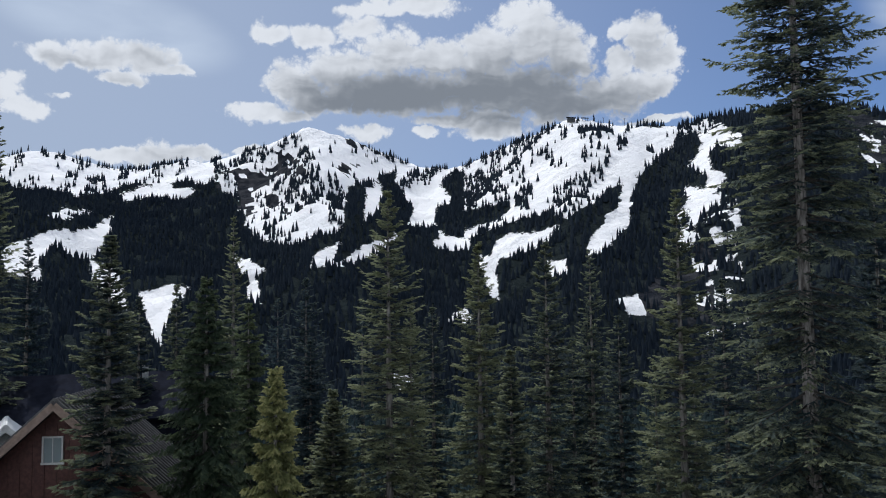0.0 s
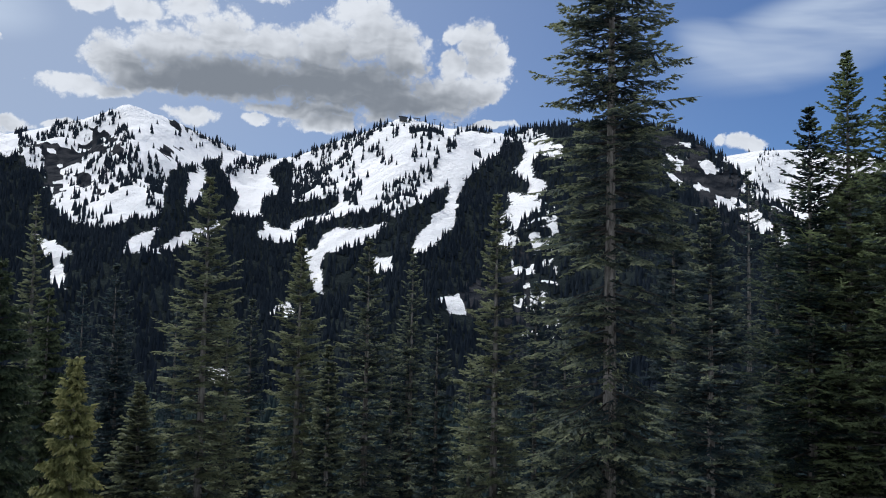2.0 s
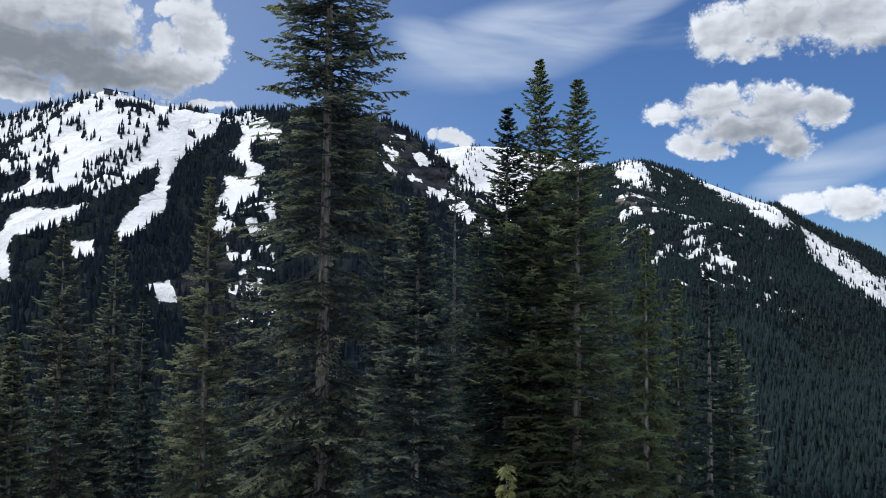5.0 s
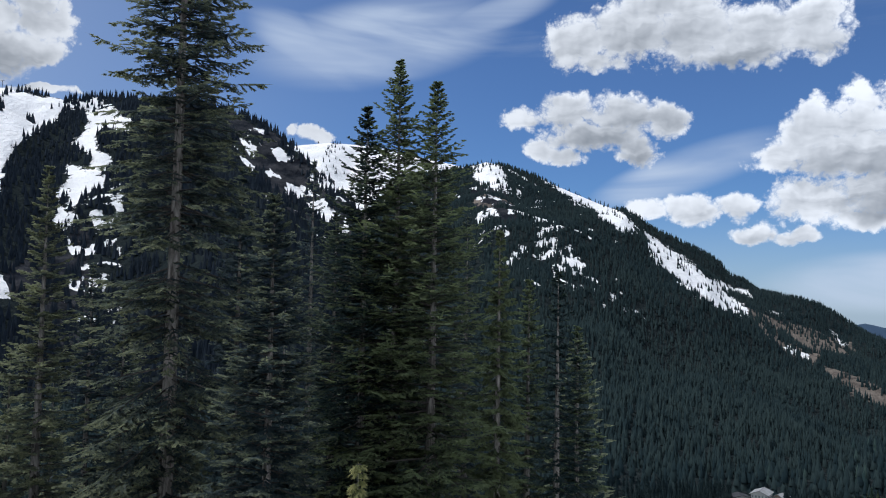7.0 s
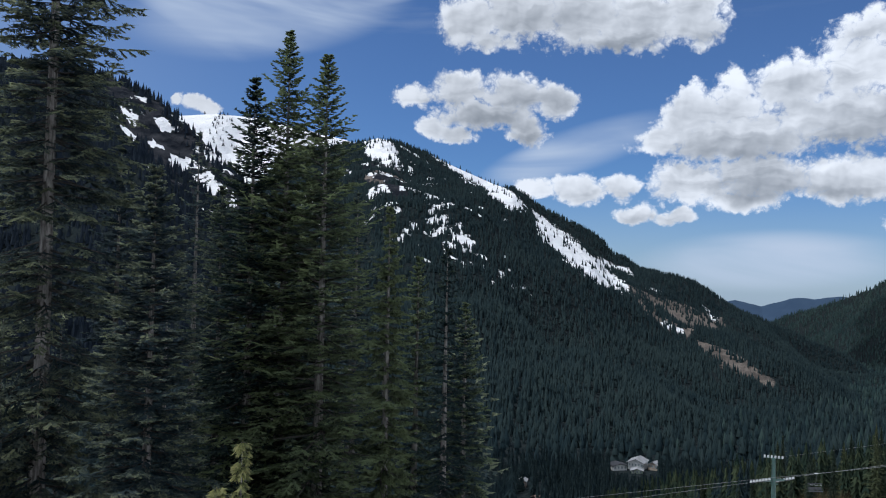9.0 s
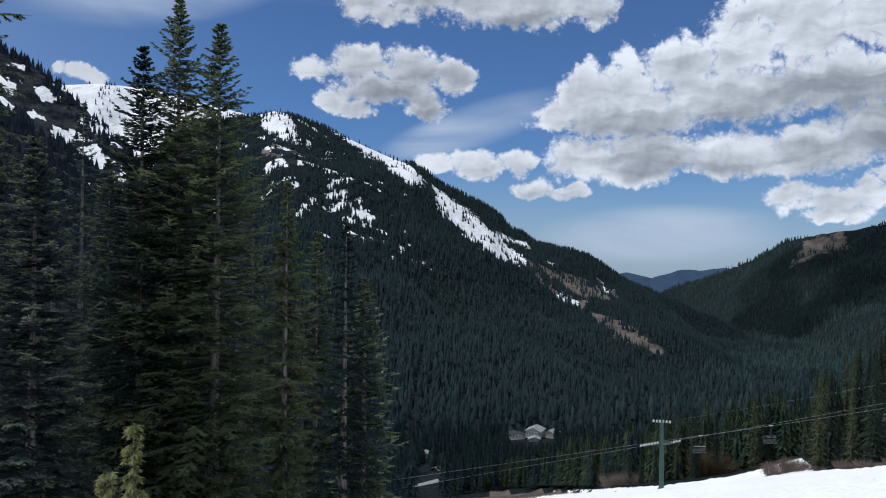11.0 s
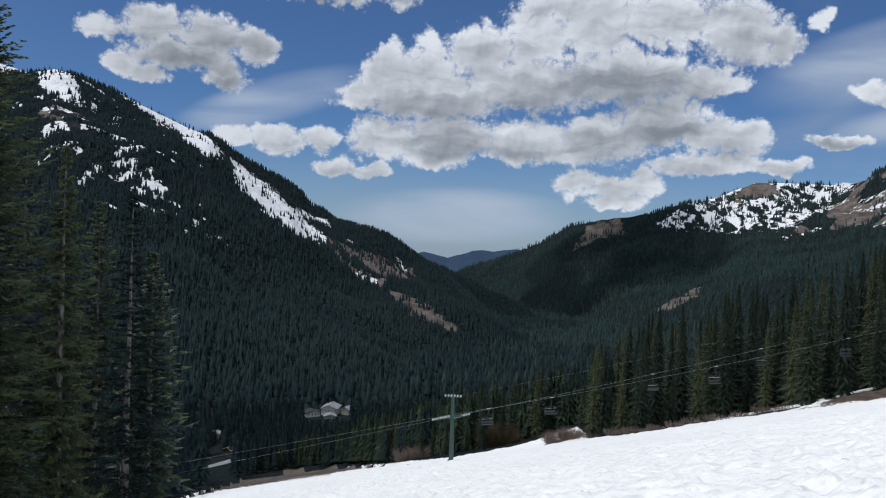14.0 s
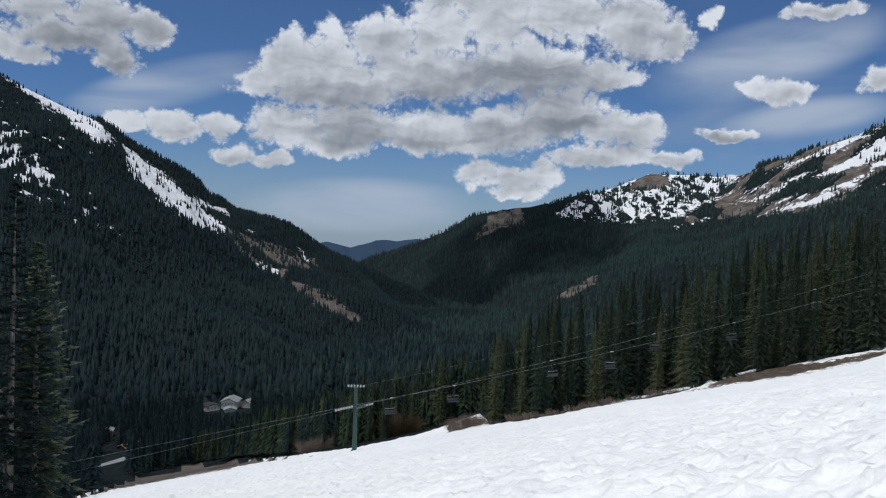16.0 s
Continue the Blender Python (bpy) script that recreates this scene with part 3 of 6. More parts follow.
COPSE += [[(-7.67,8.45), (-6.87,8.77), (-6.72,7.98), (-7.36,7.66), (-8.0,7.73)]]
COPSE += [[(-2.85,8.73), (-2.36,9.4), (-1.7,9.72), (-1.52,9.04), (-2.2,8.57)]]
COPSE += [[(-1.55,9.55), (-0.4,9.89), (0.41,10.01), (-0.74,9.36), (-0.91,8.8), (-1.39,8.88)]]
COPSE += [[(-15.45,10.02), (-14.54,9.74), (-13.77,9.14), (-14.53,8.19), (-15.44,8.4)]]
COPSE += [[(-5.41,11.62), (-4.12,11.12), (-2.83,10.52), (-2.35,10.28), (-3.32,10.39), (-4.45,10.84)]]
COPSE += [[(-14.99,8.64), (-13.77,9.14), (-13.62,8.52), (-14.08,7.89)]]
COPSE += [[(-12.38,6.82), (-11.84,6.52), (-10.83,5.42), (-10.05,5.74), (-9.89,5.11), (-10.67,4.63), (-12.07,5.1)]]
COPSE += [[(-8.0,7.18), (-7.04,7.66), (-6.97,6.06), (-7.68,5.75)]]
COPSE += [[(-8.63,9.23), (-8.15,9.08), (-8.31,7.97), (-8.63,8.12)]]
COPSE += [[(1.5,10.42), (3.71,11.36), (5.58,12.29), (7.44,12.97), (8.35,13.09), (8.19,12.48), (7.08,12.1), (6.05,10.9), (4.88,10.71), (3.7,10.7), (2.51,10.12), (1.49,9.4)]]
COPSE += [[(1.49,9.48), (2.5,9.79), (3.37,9.22), (3.45,8.16), (2.46,7.3), (1.45,7.07)]]
COPSE += [[(7.31,11.18), (7.66,11.36), (7.74,10.18), (7.02,9.22), (6.5,8.75), (6.35,8.95), (7.04,10.08), (6.88,10.64)]]
COPSE += [[(7.9,11.68), (8.75,12.29), (9.19,12.53), (9.08,12.18), (8.23,11.57)]]
COPSE += [[(9.41,12.36), (11.73,12.24), (11.72,11.79), (10.87,11.75), (10.37,11.37), (10.22,11.9), (9.56,11.58)]]
COPSE += [[(5.07,8.12), (6.09,8.79), (6.35,7.69), (5.81,7.18), (5.14,7.29)]]
COPSE += [[(8.95,8.66), (9.83,9.48), (10.82,10.09), (11.67,10.24), (11.65,9.53), (10.46,8.77), (9.3,7.99)]]
COPSE += [[(7.48,7.89), (8.65,8.54), (9.82,9.02), (11.29,9.28), (10.13,8.45), (8.79,7.52), (8.12,7.04), (7.63,7.22)]]
COPSE += [[(8.02,6.42), (8.62,7.14), (9.29,7.53), (10.1,7.5), (8.76,6.4)]]
COPSE += [[(9.43,7.99), (9.99,8.3), (9.91,7.71), (9.45,7.66)]]
COPSE += [[(8.65,9.82), (9.05,10.0), (8.94,9.42), (8.67,9.41)]]
COPSE += [[(9.74,11.11), (10.07,10.93), (9.96,10.09), (9.75,10.2)]]
COPSE += [[(12.17,11.63), (13.01,11.75), (12.84,11.24), (12.14,10.73)]]
COPSE += [[(16.4,12.08), (16.99,12.27), (16.79,11.15), (15.98,11.21), (15.52,11.4)]]
COPSE += [[(17.22,11.75), (17.66,12.0), (17.57,11.25), (17.13,11.13)]]
COPSE += [[(3.48,8.03), (4.0,8.68), (4.32,8.34), (4.81,7.67), (3.97,7.36)]]
COPSE += [[(5.55,10.78), (5.92,10.93), (5.7,10.29), (5.4,10.21)]]
COPSE += [[(4.87,10.48), (5.53,10.13), (5.02,9.48), (4.6,9.49)]]
COPSE += [[(6.21,10.44), (6.54,10.26), (6.2,9.86)]]
COPSE += [[(3.18,10.19), (4.03,10.33), (4.18,9.34), (3.67,8.85), (3.25,9.03)]]
COPSE += [[(14.15,10.72), (14.39,10.74), (14.41,10.41), (14.18,10.39)]]
COPSE += [[(5.52,9.47), (5.77,9.54), (5.67,8.89), (5.37,8.9)]]
COPSE += [[(11.33,10.71), (11.66,10.78), (11.66,9.72), (11.31,9.82)]]
FACE = []
FACE += [[(-15.45,9.25), (-13.78,10.07), (-11.46,11.06), (-9.57,10.94), (-8.46,9.86), (-8.63,8.76), (-9.26,7.33), (-10.36,6.53), (-11.61,6.83), (-12.38,7.61), (-13.76,7.12), (-14.53,7.88), (-15.44,8.4)]]
CRAGS = []
CRAGS += [[(-11.18,10.57), (-10.36,10.93), (-9.7,10.38), (-10.2,9.96), (-10.99,10.11)]]
CRAGS += [[(-12.08,9.85), (-10.99,9.93), (-10.43,9.36), (-10.99,9.17), (-11.93,9.38)]]
CRAGS += [[(-13.73,8.64), (-12.54,9.4), (-11.89,9.03), (-11.98,8.36), (-12.7,8.28)]]
CRAGS += [[(-12.54,7.57), (-11.92,8.08), (-11.11,8.1), (-11.08,7.52), (-11.61,6.96), (-12.15,7.19)]]
CRAGS += [[(-13.8,7.16), (-12.85,7.32), (-12.66,6.87), (-13.31,6.78)]]
CRAGS += [[(-6.62,12.16), (-5.96,12.04), (-5.86,11.74), (-6.38,11.82)]]
CRAGS += [[(-6.54,11.85), (-6.03,11.62), (-6.12,11.19), (-6.46,11.35)]]
CRAGS += [[(-5.7,11.62), (-4.9,11.66), (-4.98,11.18), (-5.42,11.28)]]
CRAGS += [[(-4.8,11.31), (-4.19,11.27), (-3.4,10.89), (-4.45,10.89)]]
CRAGS += [[(-6.95,10.19), (-5.87,10.04), (-6.2,9.38), (-6.87,9.69)]]
CRAGS += [[(-10.12,9.81), (-9.49,9.88), (-9.26,9.22), (-9.97,9.37)]]

FALL, FALL_AZ = 0.322, 32.5      # the ski slope on which the camera stands


def snow_edge(az):
    return np.interp(az, [40, 50, 54, 56.5, 60, 63, 67, 70, 75, 79, 83, 88, 94, 100, 106, 115], [20, 60, 190, 285, 305, 265, 172, 128, 135, 130, 118, 128, 106, 108, 112, 112])


def bank(az):
    """How far the ground rises again, as a share of two metres, past the edge of the slope."""
    return np.interp(az, [50, 55, 62, 66, 70, 73, 75, 77, 79.2, 79.9, 90, 93, 97, 104, 115], [0, 0.9, 0.9, 0.4, 0.3, 0.3, 0.4, 0.8, 1.3, 0.2, 0.1, 0.25, 0.65, 0.75, 0.8])


def near_slope(az, r):
    z = -r * FALL * np.cos(np.radians(az - FALL_AZ))
    s = np.clip((r - snow_edge(az) - 1) / 13, 0, 1)
    z = z + 2.1 * bank(az) * s * s * (3 - 2 * s)
    return np.where(z > 0, 120 * (1 - np.exp(-np.maximum(z, 0) / 120)), z)


def valley(az, r):
    return -104 - 0.05 * np.maximum(r - 450, 0) * np.clip((np.asarray(az) + 10) / 60, 0, 1)


RIDGES = {
    # name: bearing, crest elevation, crest distance, foot distance
    "ski_mountain": [(-75, 4, 2600, 900), (-45, 8, 2900, 900), (-28.3, 9.65, 3000, 900), (-26.7, 10.25, 3000, 900), (-25.1, 10.25, 3000, 900), (-21.8, 9.4, 3000, 900), (-18.3, 9.5, 2950, 900),
                     (-14.7, 10.4, 2750, 900), (-11.7, 11.5, 2550, 900), (-9.2, 12.7, 2450, 900), (-6.3, 11.85, 2500, 900), (-3.2, 10.6, 2650, 900), (-1.6, 10.0, 2750, 900), (0.3, 9.8, 2750, 900), (1.9, 10.1, 2650, 900),
                     (3.5, 10.9, 2500, 900), (6.6, 12.0, 2320, 900), (9.0, 13.05, 2200, 900), (12.4, 12.3, 2180, 900), (16.2, 12.0, 2150, 900), (18.3, 12.5, 2080, 880), (22, 12.5, 2000, 850), (25.9, 12.3, 1900, 800),
                     (27.5, 11.9, 1850, 780), (29.5, 11.0, 1750, 760), (31.1, 9.8, 1680, 750), (33.9, 7.2, 1560, 740), (35, 5.4, 1500, 730), (40, -1, 1350, 720), (46, -6, 1200, 700)],
    "snow_ridge": [(24, 6, 3300, 2400), (28, 9.8, 3300, 2400), (30.7, 10.3, 3300, 2400), (33, 10.6, 3300, 2400), (36, 10.5, 3300, 2400), (42, 9.3, 3300, 2400), (48, 5, 3300, 2400), (54, -2, 3300, 2400)],
    "forest_ridge": [(28, -6.00, 1250, 560), (34, 4.00, 1400, 540), (38, 8.30, 1500, 520), (42.9, 9.25, 1560, 500), (43.9, 9.60, 1560, 500), (45, 9.35, 1560, 500), (47.2, 8.65, 1550, 510), (49.4, 7.65, 1540, 520),
                     (51.4, 6.75, 1530, 530), (53.4, 5.95, 1530, 540), (54.8, 4.65, 1530, 545), (57.6, 3.25, 1540, 550), (59, 2.55, 1550, 555), (60.1, 1.55, 1560, 560), (62.7, 0.55, 1580, 570), (65, -0.35, 1620, 600),
                     (67.3, -1.35, 1680, 650), (68.8, -1.85, 1720, 700), (71.2, -2.75, 1780, 800), (72.8, -3.65, 1820, 900), (74.8, -4.55, 1880, 1050), (76.8, -5.45, 1940, 1300), (78.7, -6.25, 2000, 1600), (80.7, -7.20, 2050, 1900), (84, -9.00, 2100, 2000)],
    "right_hill": [(68, -4, 3400, 2900), (70.8, -2.3, 3300, 2700), (72.7, -1.45, 3200, 2600), (74.2, -0.75, 3100, 2450), (76.2, 0.1, 3000, 2300), (77.7, 1.1, 2900, 2200), (79.2, 1.55, 2850, 2050), (80.4, 1.8, 2800, 1900),
                   (81.9, 1.95, 2800, 1750), (84.2, 2.55, 2850, 1500), (86.1, 3.0, 2900, 1400), (87.9, 3.65, 2950, 1300), (89.7, 4.4, 3000, 1200), (91.2, 4.4, 3000, 1150), (93.4, 4.35, 2950, 1100), (95.1, 4.3, 2800, 1050),
                   (96.8, 4.9, 2650, 1000), (98.5, 5.5, 2500, 950), (100, 6.1, 2400, 900), (101.6, 6.7, 2350, 900), (103.7, 7.7, 2300, 900), (110, 9.5, 2200, 900), (130, 8, 2200, 900)],
    "far_hill": [(56, -3, 4600, 3800), (64, -1.9, 4600, 3800), (66.5, -1.3, 4600, 3800), (68, -0.97, 4600, 3800), (69.6, -1.26, 4600, 3800), (71.3, -0.65, 4600, 3800), (72.7, -0.76, 4600, 3800), (74.2, -0.58, 4600, 3800), (78, -1.0, 4600, 3800), (86, -3, 4600, 3800)],
}


def ridge_height(table, az, r, seed):
    p = np.array(table)
    el = np.interp(az, p[:, 0], p[:, 1])
    crest, foot = (sum(np.interp(az + d, p[:, 0], p[:, k]) for d in (-3, -2, -1, 0, 1, 2, 3)) / 7 for k in (2, 3))
    wide = (az > p[0, 0]) & (az < p[-1, 0])
    top = EYE + crest * np.tan(np.radians(el))
    base = valley(az, foot)
    s = (r - foot) / (crest - foot)
    up = np.clip(s, 0, 1)
    x, y = r * np.sin(np.radians(az)), r * np.cos(np.radians(az))
    gully = np.abs(fbm(x / 300 + seed, y / 300, 3, seed) - 0.5) * 2
    folds = ((fbm(x / 420 + seed, y / 420, 3, seed + 3) - 0.5) * 170 + gully * 90 - 30 + (fbm(x / 60, y / 60, 3, seed + 5) - 0.5) * 26) * np.minimum(1, 5 * up) * np.minimum(1, 14 * (1 - up)) * 0.85
    z = base + (top - base) * up ** 1.12 + folds
    z = np.where(s > 1, top - 0.45 * (r - crest), z)
    return np.where(wide & (s > 0), z, -900.0)


def ground(az, r):
    """Height of the ground, and which ridge it belongs to (0: slope and valley floor)."""
    az, r = np.asarray(az, float), np.asarray(r, float)
    near = near_slope(az, r)
    floor = valley(az, r) + (fbm(r * np.sin(np.radians(az)) / 90, r * np.cos(np.radians(az)) / 90, 3, 5) - 0.5) * 14
    k = 18.0
    low = np.maximum(near, floor) + k * np.exp(-np.abs(near - floor) / k) * 0.3 * np.clip((r - 60) / 100, 0, 1)
    best, which = low, np.zeros(az.shape, int)
    for i, (name, table) in enumerate(list(RIDGES.items())[:4]):
        z = ridge_height(table, az, r, 11 + 7 * i)
        which = np.where(z > best, i + 1, which)
        best = np.maximum(best, z)
    return best, which


def elevation(z, r):
    return np.degrees(np.arctan2(z - EYE, r))


def cover(az, r, z, which):
    """How far each place lies inside snow, and inside rock, in degrees as seen from the eye."""
    el = elevation(z, r)
    snow, rock = np.full(az.shape, -2.0), np.full(az.shape, -2.0)
    for polygon in SNOW:
        snow = np.maximum(snow, inside(az, el, polygon))
    for polygon in ROCK[2:9]:
        rock = np.maximum(rock, inside(az, el, polygon))
    x, y = r * np.sin(np.radians(az)), r * np.cos(np.radians(az))
    snow = snow + np.where((which == 1) & (np.abs(snow) < 0.6), (fbm(x / 42, y / 42, 4, 33) - 0.5) * 0.55, 0.0)
    dapple = fbm(az * 3.2, el * 7.5, 4, 3)
    flecks = fbm(x / 17, y / 17 + z / 9, 3, 6)
    bands = fbm((0.92 * az + 0.39 * el) * 0.42, (0.92 * el - 0.39 * az) * 3.0, 4, 8)
    for polygon, grain, level in zip(SPECKLED, (dapple, bands, flecks, flecks), (-0.03, 0.07, 0.15, 0.10)):
        k = inside(az, el, polygon)
        snow = np.maximum(snow, np.where(k > -0.4, np.minimum(k * 0.6 + 0.12, (grain - 0.5) * 1.3 - level), -2.0))
    dome = (inside(az, el, DOME) > 0) & (which == 4)
    snow = np.where(dome, -0.4, snow)
    snow = np.where(which == 2, 1.0, snow)
    far = (which == 0) | (r < 450)
    snow = np.where(far, np.clip((fbm(x / 30, y / 30, 4, 9) - np.where((az < 22) & (r < 260), 0.68, 0.77)) * 6, -0.6, 0.4) - (r > 420) * 0.6, snow)
    rock = np.where(far, np.where((az > 50) & (az < 113) & (r < snow_edge(az) + 13), 0.5, -2.0), rock)
    upper = (which == 3) & (el > 2) & (az < 54)
    snow = np.where(upper, np.maximum(snow, (fbm(x / 13, y / 13, 3, 4) - 0.70) * 4), snow)
    crag = np.full(az.shape, -2.0)
    for k in (1, 2, 9, 10):
        crag = np.maximum(crag, inside(az, el, ROCK[k]))
    broken = fbm(x / 38, y / 38, 4, 13)
    crag = np.where(crag > -0.5, np.minimum(crag + 0.1, (broken - 0.47) * 6), -2.0)
    streaks = (which == 1) & (az > 26) & (crag > -1.5) & (el > 3)
    snow = np.where((crag > 0) & (az < 26), np.minimum(snow, -0.3), snow)
    snow = np.where(streaks, np.maximum(snow, (fbm((0.84 * az - 0.54 * el) * 0.6, (0.54 * az + 0.84 * el) * 2.6, 4, 15) - 0.56) * 3), snow)
    rock = np.where((which == 4) & (az > 84), np.minimum(rock, (fbm(x / 70, y / 70, 4, 19) - 0.47) * 5), rock)
    rock = np.where(dome, 0.6, rock)
    for polygon in CRAGS:
        k = inside(az, el, polygon) + (fbm(x / 40, y / 40, 4, 23) - 0.5) * 1.3
        crag = np.where((which == 1) & (k > 0), np.maximum(k, 0.5), crag)
    outcrop = (inside(az, el, FACE[0]) > 0) & np.where(el < 9.3, fbm((az + 0.3 * el) * 2.4, el * 0.6, 4, 27) > 0.56, fbm(x / 55 + z / 40, y / 55, 4, 27) > np.interp(az, [-12, -8], [0.56, 0.64])) & (which == 1)
    crag = np.where(outcrop, 0.5, crag)
    snow = np.where(crag >= 0.5, -0.3, snow)
    return snow, rock, crag


def ground_sheet():
    az = np.concatenate([np.arange(-180, -42, 4.0), np.arange(-42, 112, 0.205), np.arange(112, 180, 4.0)])
    r = np.concatenate([[0.01], np.geomspace(1.0, 560, 66), np.arange(574, 2000, 12.0), np.arange(2000, 3400, 17.0), np.geomspace(3420, 4850, 26)])
    A, R = np.meshgrid(az, r)
    Z, which = ground(A, R)
    snow, rock, crag = cover(A.ravel(), R.ravel(), Z.ravel(), which.ravel())
    # snow added out of view behind the eye bounces light onto the firs
    behind = (R < 420) & ((A > 112) | (A < -44))
    snow = np.where((R.ravel() < 22 + 8 * np.sin(A.ravel() / 9)) | behind.ravel(), 0.6, snow)
    under = np.clip((A - 46) / 3, 0, 1) * np.clip((113 - A) / 3, 0, 1) * (R < snow_edge(A) + 2 + 16 * np.clip(3 * bank(A), 0, 1)) * np.clip((R - 2.5) / 3, 0, 1)
    Z = Z - 0.5 * under
    V = np.stack([R * np.sin(np.radians(A)), R * np.cos(np.radians(A)), Z], -1).reshape(-1, 3)
    n, m = len(az), len(r)
    i, j = np.meshgrid(np.arange(m - 1), np.arange(n), indexing="ij")
    j2 = (j + 1) % n
    F = np.stack([i * n + j, (i + 1) * n + j, (i + 1) * n + j2, i * n + j2], -1).reshape(-1, 4)[:, ::-1]
    me = tri_mesh("ground", V, F, GROUND, True)
    for name, values in (("snow", snow), ("rock", rock), ("crag", crag)):
        me.attributes.new(name, "FLOAT", "POINT").data.foreach_set("value", values.astype(np.float32))
    return tagged(new("ground", me), "forested mountain valley floor and slopes under melting snow", "mountain", kind="structure")


ground_sheet()


def backdrop_hill():
    az = np.arange(54, 90, 0.1)
    s = np.linspace(0, 1, 30)
    A, S = np.meshgrid(az, s)
    p = np.array(RIDGES["far_hill"])
    top = EYE + 4600 * np.tan(np.radians(np.interp(A, p[:, 0], p[:, 1])))
    R = 3900 + 900 * S
    rise = np.where(R < 4600, (R - 3900) / 700, 1 - (R - 4600) / 900)
    x, y = R * np.sin(np.radians(A)), R * np.cos(np.radians(A))
    Z = -330 + (top + 330) * np.clip(rise, 0, 1) + (fbm(x / 150, y / 150, 4, 71) - 0.5) * 40 * S
    n = len(az)
    i, j = np.meshgrid(np.arange(len(s) - 1), np.arange(n - 1), indexing="ij")
    F = np.stack([i * n + j, i * n + j + 1, (i + 1) * n + j + 1, (i + 1) * n + j], -1).reshape(-1, 4)
    me = tri_mesh("backdrop_hill", np.stack([x, y, Z], -1).reshape(-1, 3), F, FAR_HILL_HAZE, True)
    return tagged(new("backdrop_hill", me), "far forested hill painted haze blue at the valley mouth", "hill", kind="structure")


backdrop_hill()


def bare_earth(az, r):
    el = elevation(near_slope(az, r), r)
    return np.maximum(inside(az, el, BARE[0]), inside(az, el, BARE[1]))


BARE = [
    [(92.4, -9.95), (96, -9.0), (99, -8.3), (103, -6.95), (104.8, -6.2), (110, -5), (112, -4.3), (105, -5.9), (101, -7.2), (98.5, -7.55), (95.4, -8.6), (93.8, -9.6)],
    [(56.5, -16.75), (60, -16.35), (62.3, -16.05), (62.0, -15.6), (58, -16.1), (55.0, -16.7)],
]


def snow_field():
    az = np.concatenate([np.arange(45, 70, 0.11), np.arange(70, 114, 0.26)])
    r = np.concatenate([np.geomspace(3.0, 60, 270), np.geomspace(61, 345, 60)])
    A, R = np.meshgrid(az, r)
    limit = snow_edge(A) + 15 * np.clip(3 * bank(A), 0, 1)
    R = np.minimum(R, limit)
    x, y = R * np.sin(np.radians(A)), R * np.cos(np.radians(A))
    fade = np.clip((limit - R) / 6, 0, 1)
    cups = (fbm(x / 0.75, y / 0.75, 2, 21) - 0.5) * 0.32 + np.abs(fbm(x / 1.9, y / 1.9, 2, 25) - 0.5) * 0.24 + (fbm(x / 6, y / 6, 2, 31) - 0.5) * 0.28 - 0.05
    hollow = np.abs(2 * fbm(x / 0.62, y / 0.62, 2, 61) - 1)
    cups = cups + 0.20 * (0.55 - np.sqrt(hollow)) + 0.10 * (0.5 - np.abs(2 * value_noise(x / 0.34, y / 0.34, 63) - 1))
    rim = np.clip((A - 45) / 3, 0, 1) * np.clip((114 - A) / 3, 0, 1) * np.clip((R - 3) / 4, 0, 1)
    Z = near_slope(A, R) + 0.02 - 0.35 * (1 - rim) + cups * (0.1 + 0.9 * fade) * rim - 0.75 * np.clip(1 - (limit - R) / np.where(A < 58, 18, 7), 0, 1) ** 2
    V = np.stack([x, y, Z], -1).reshape(-1, 3)
    n, m = len(az), len(r)
    i, j = np.meshgrid(np.arange(m - 1), np.arange(n - 1), indexing="ij")
    keep = (R[1:, :-1] > R[:-1, :-1] + 1e-6) | (R[1:, 1:] > R[:-1, 1:] + 1e-6)
    F = np.stack([i * n + j, i * n + j + 1, (i + 1) * n + j + 1, (i + 1) * n + j], -1)[keep]
    me = tri_mesh("snow_field", V, F, SNOW_MAT, True)
    me.attributes.new("bare", "FLOAT", "POINT").data.foreach_set("value", bare_earth(A.ravel(), R.ravel()).astype(np.float32))
    return tagged(new("snow_field", me), "white lumpy spring snow on an open ski slope", "snow", kind="structure")


snow_field()


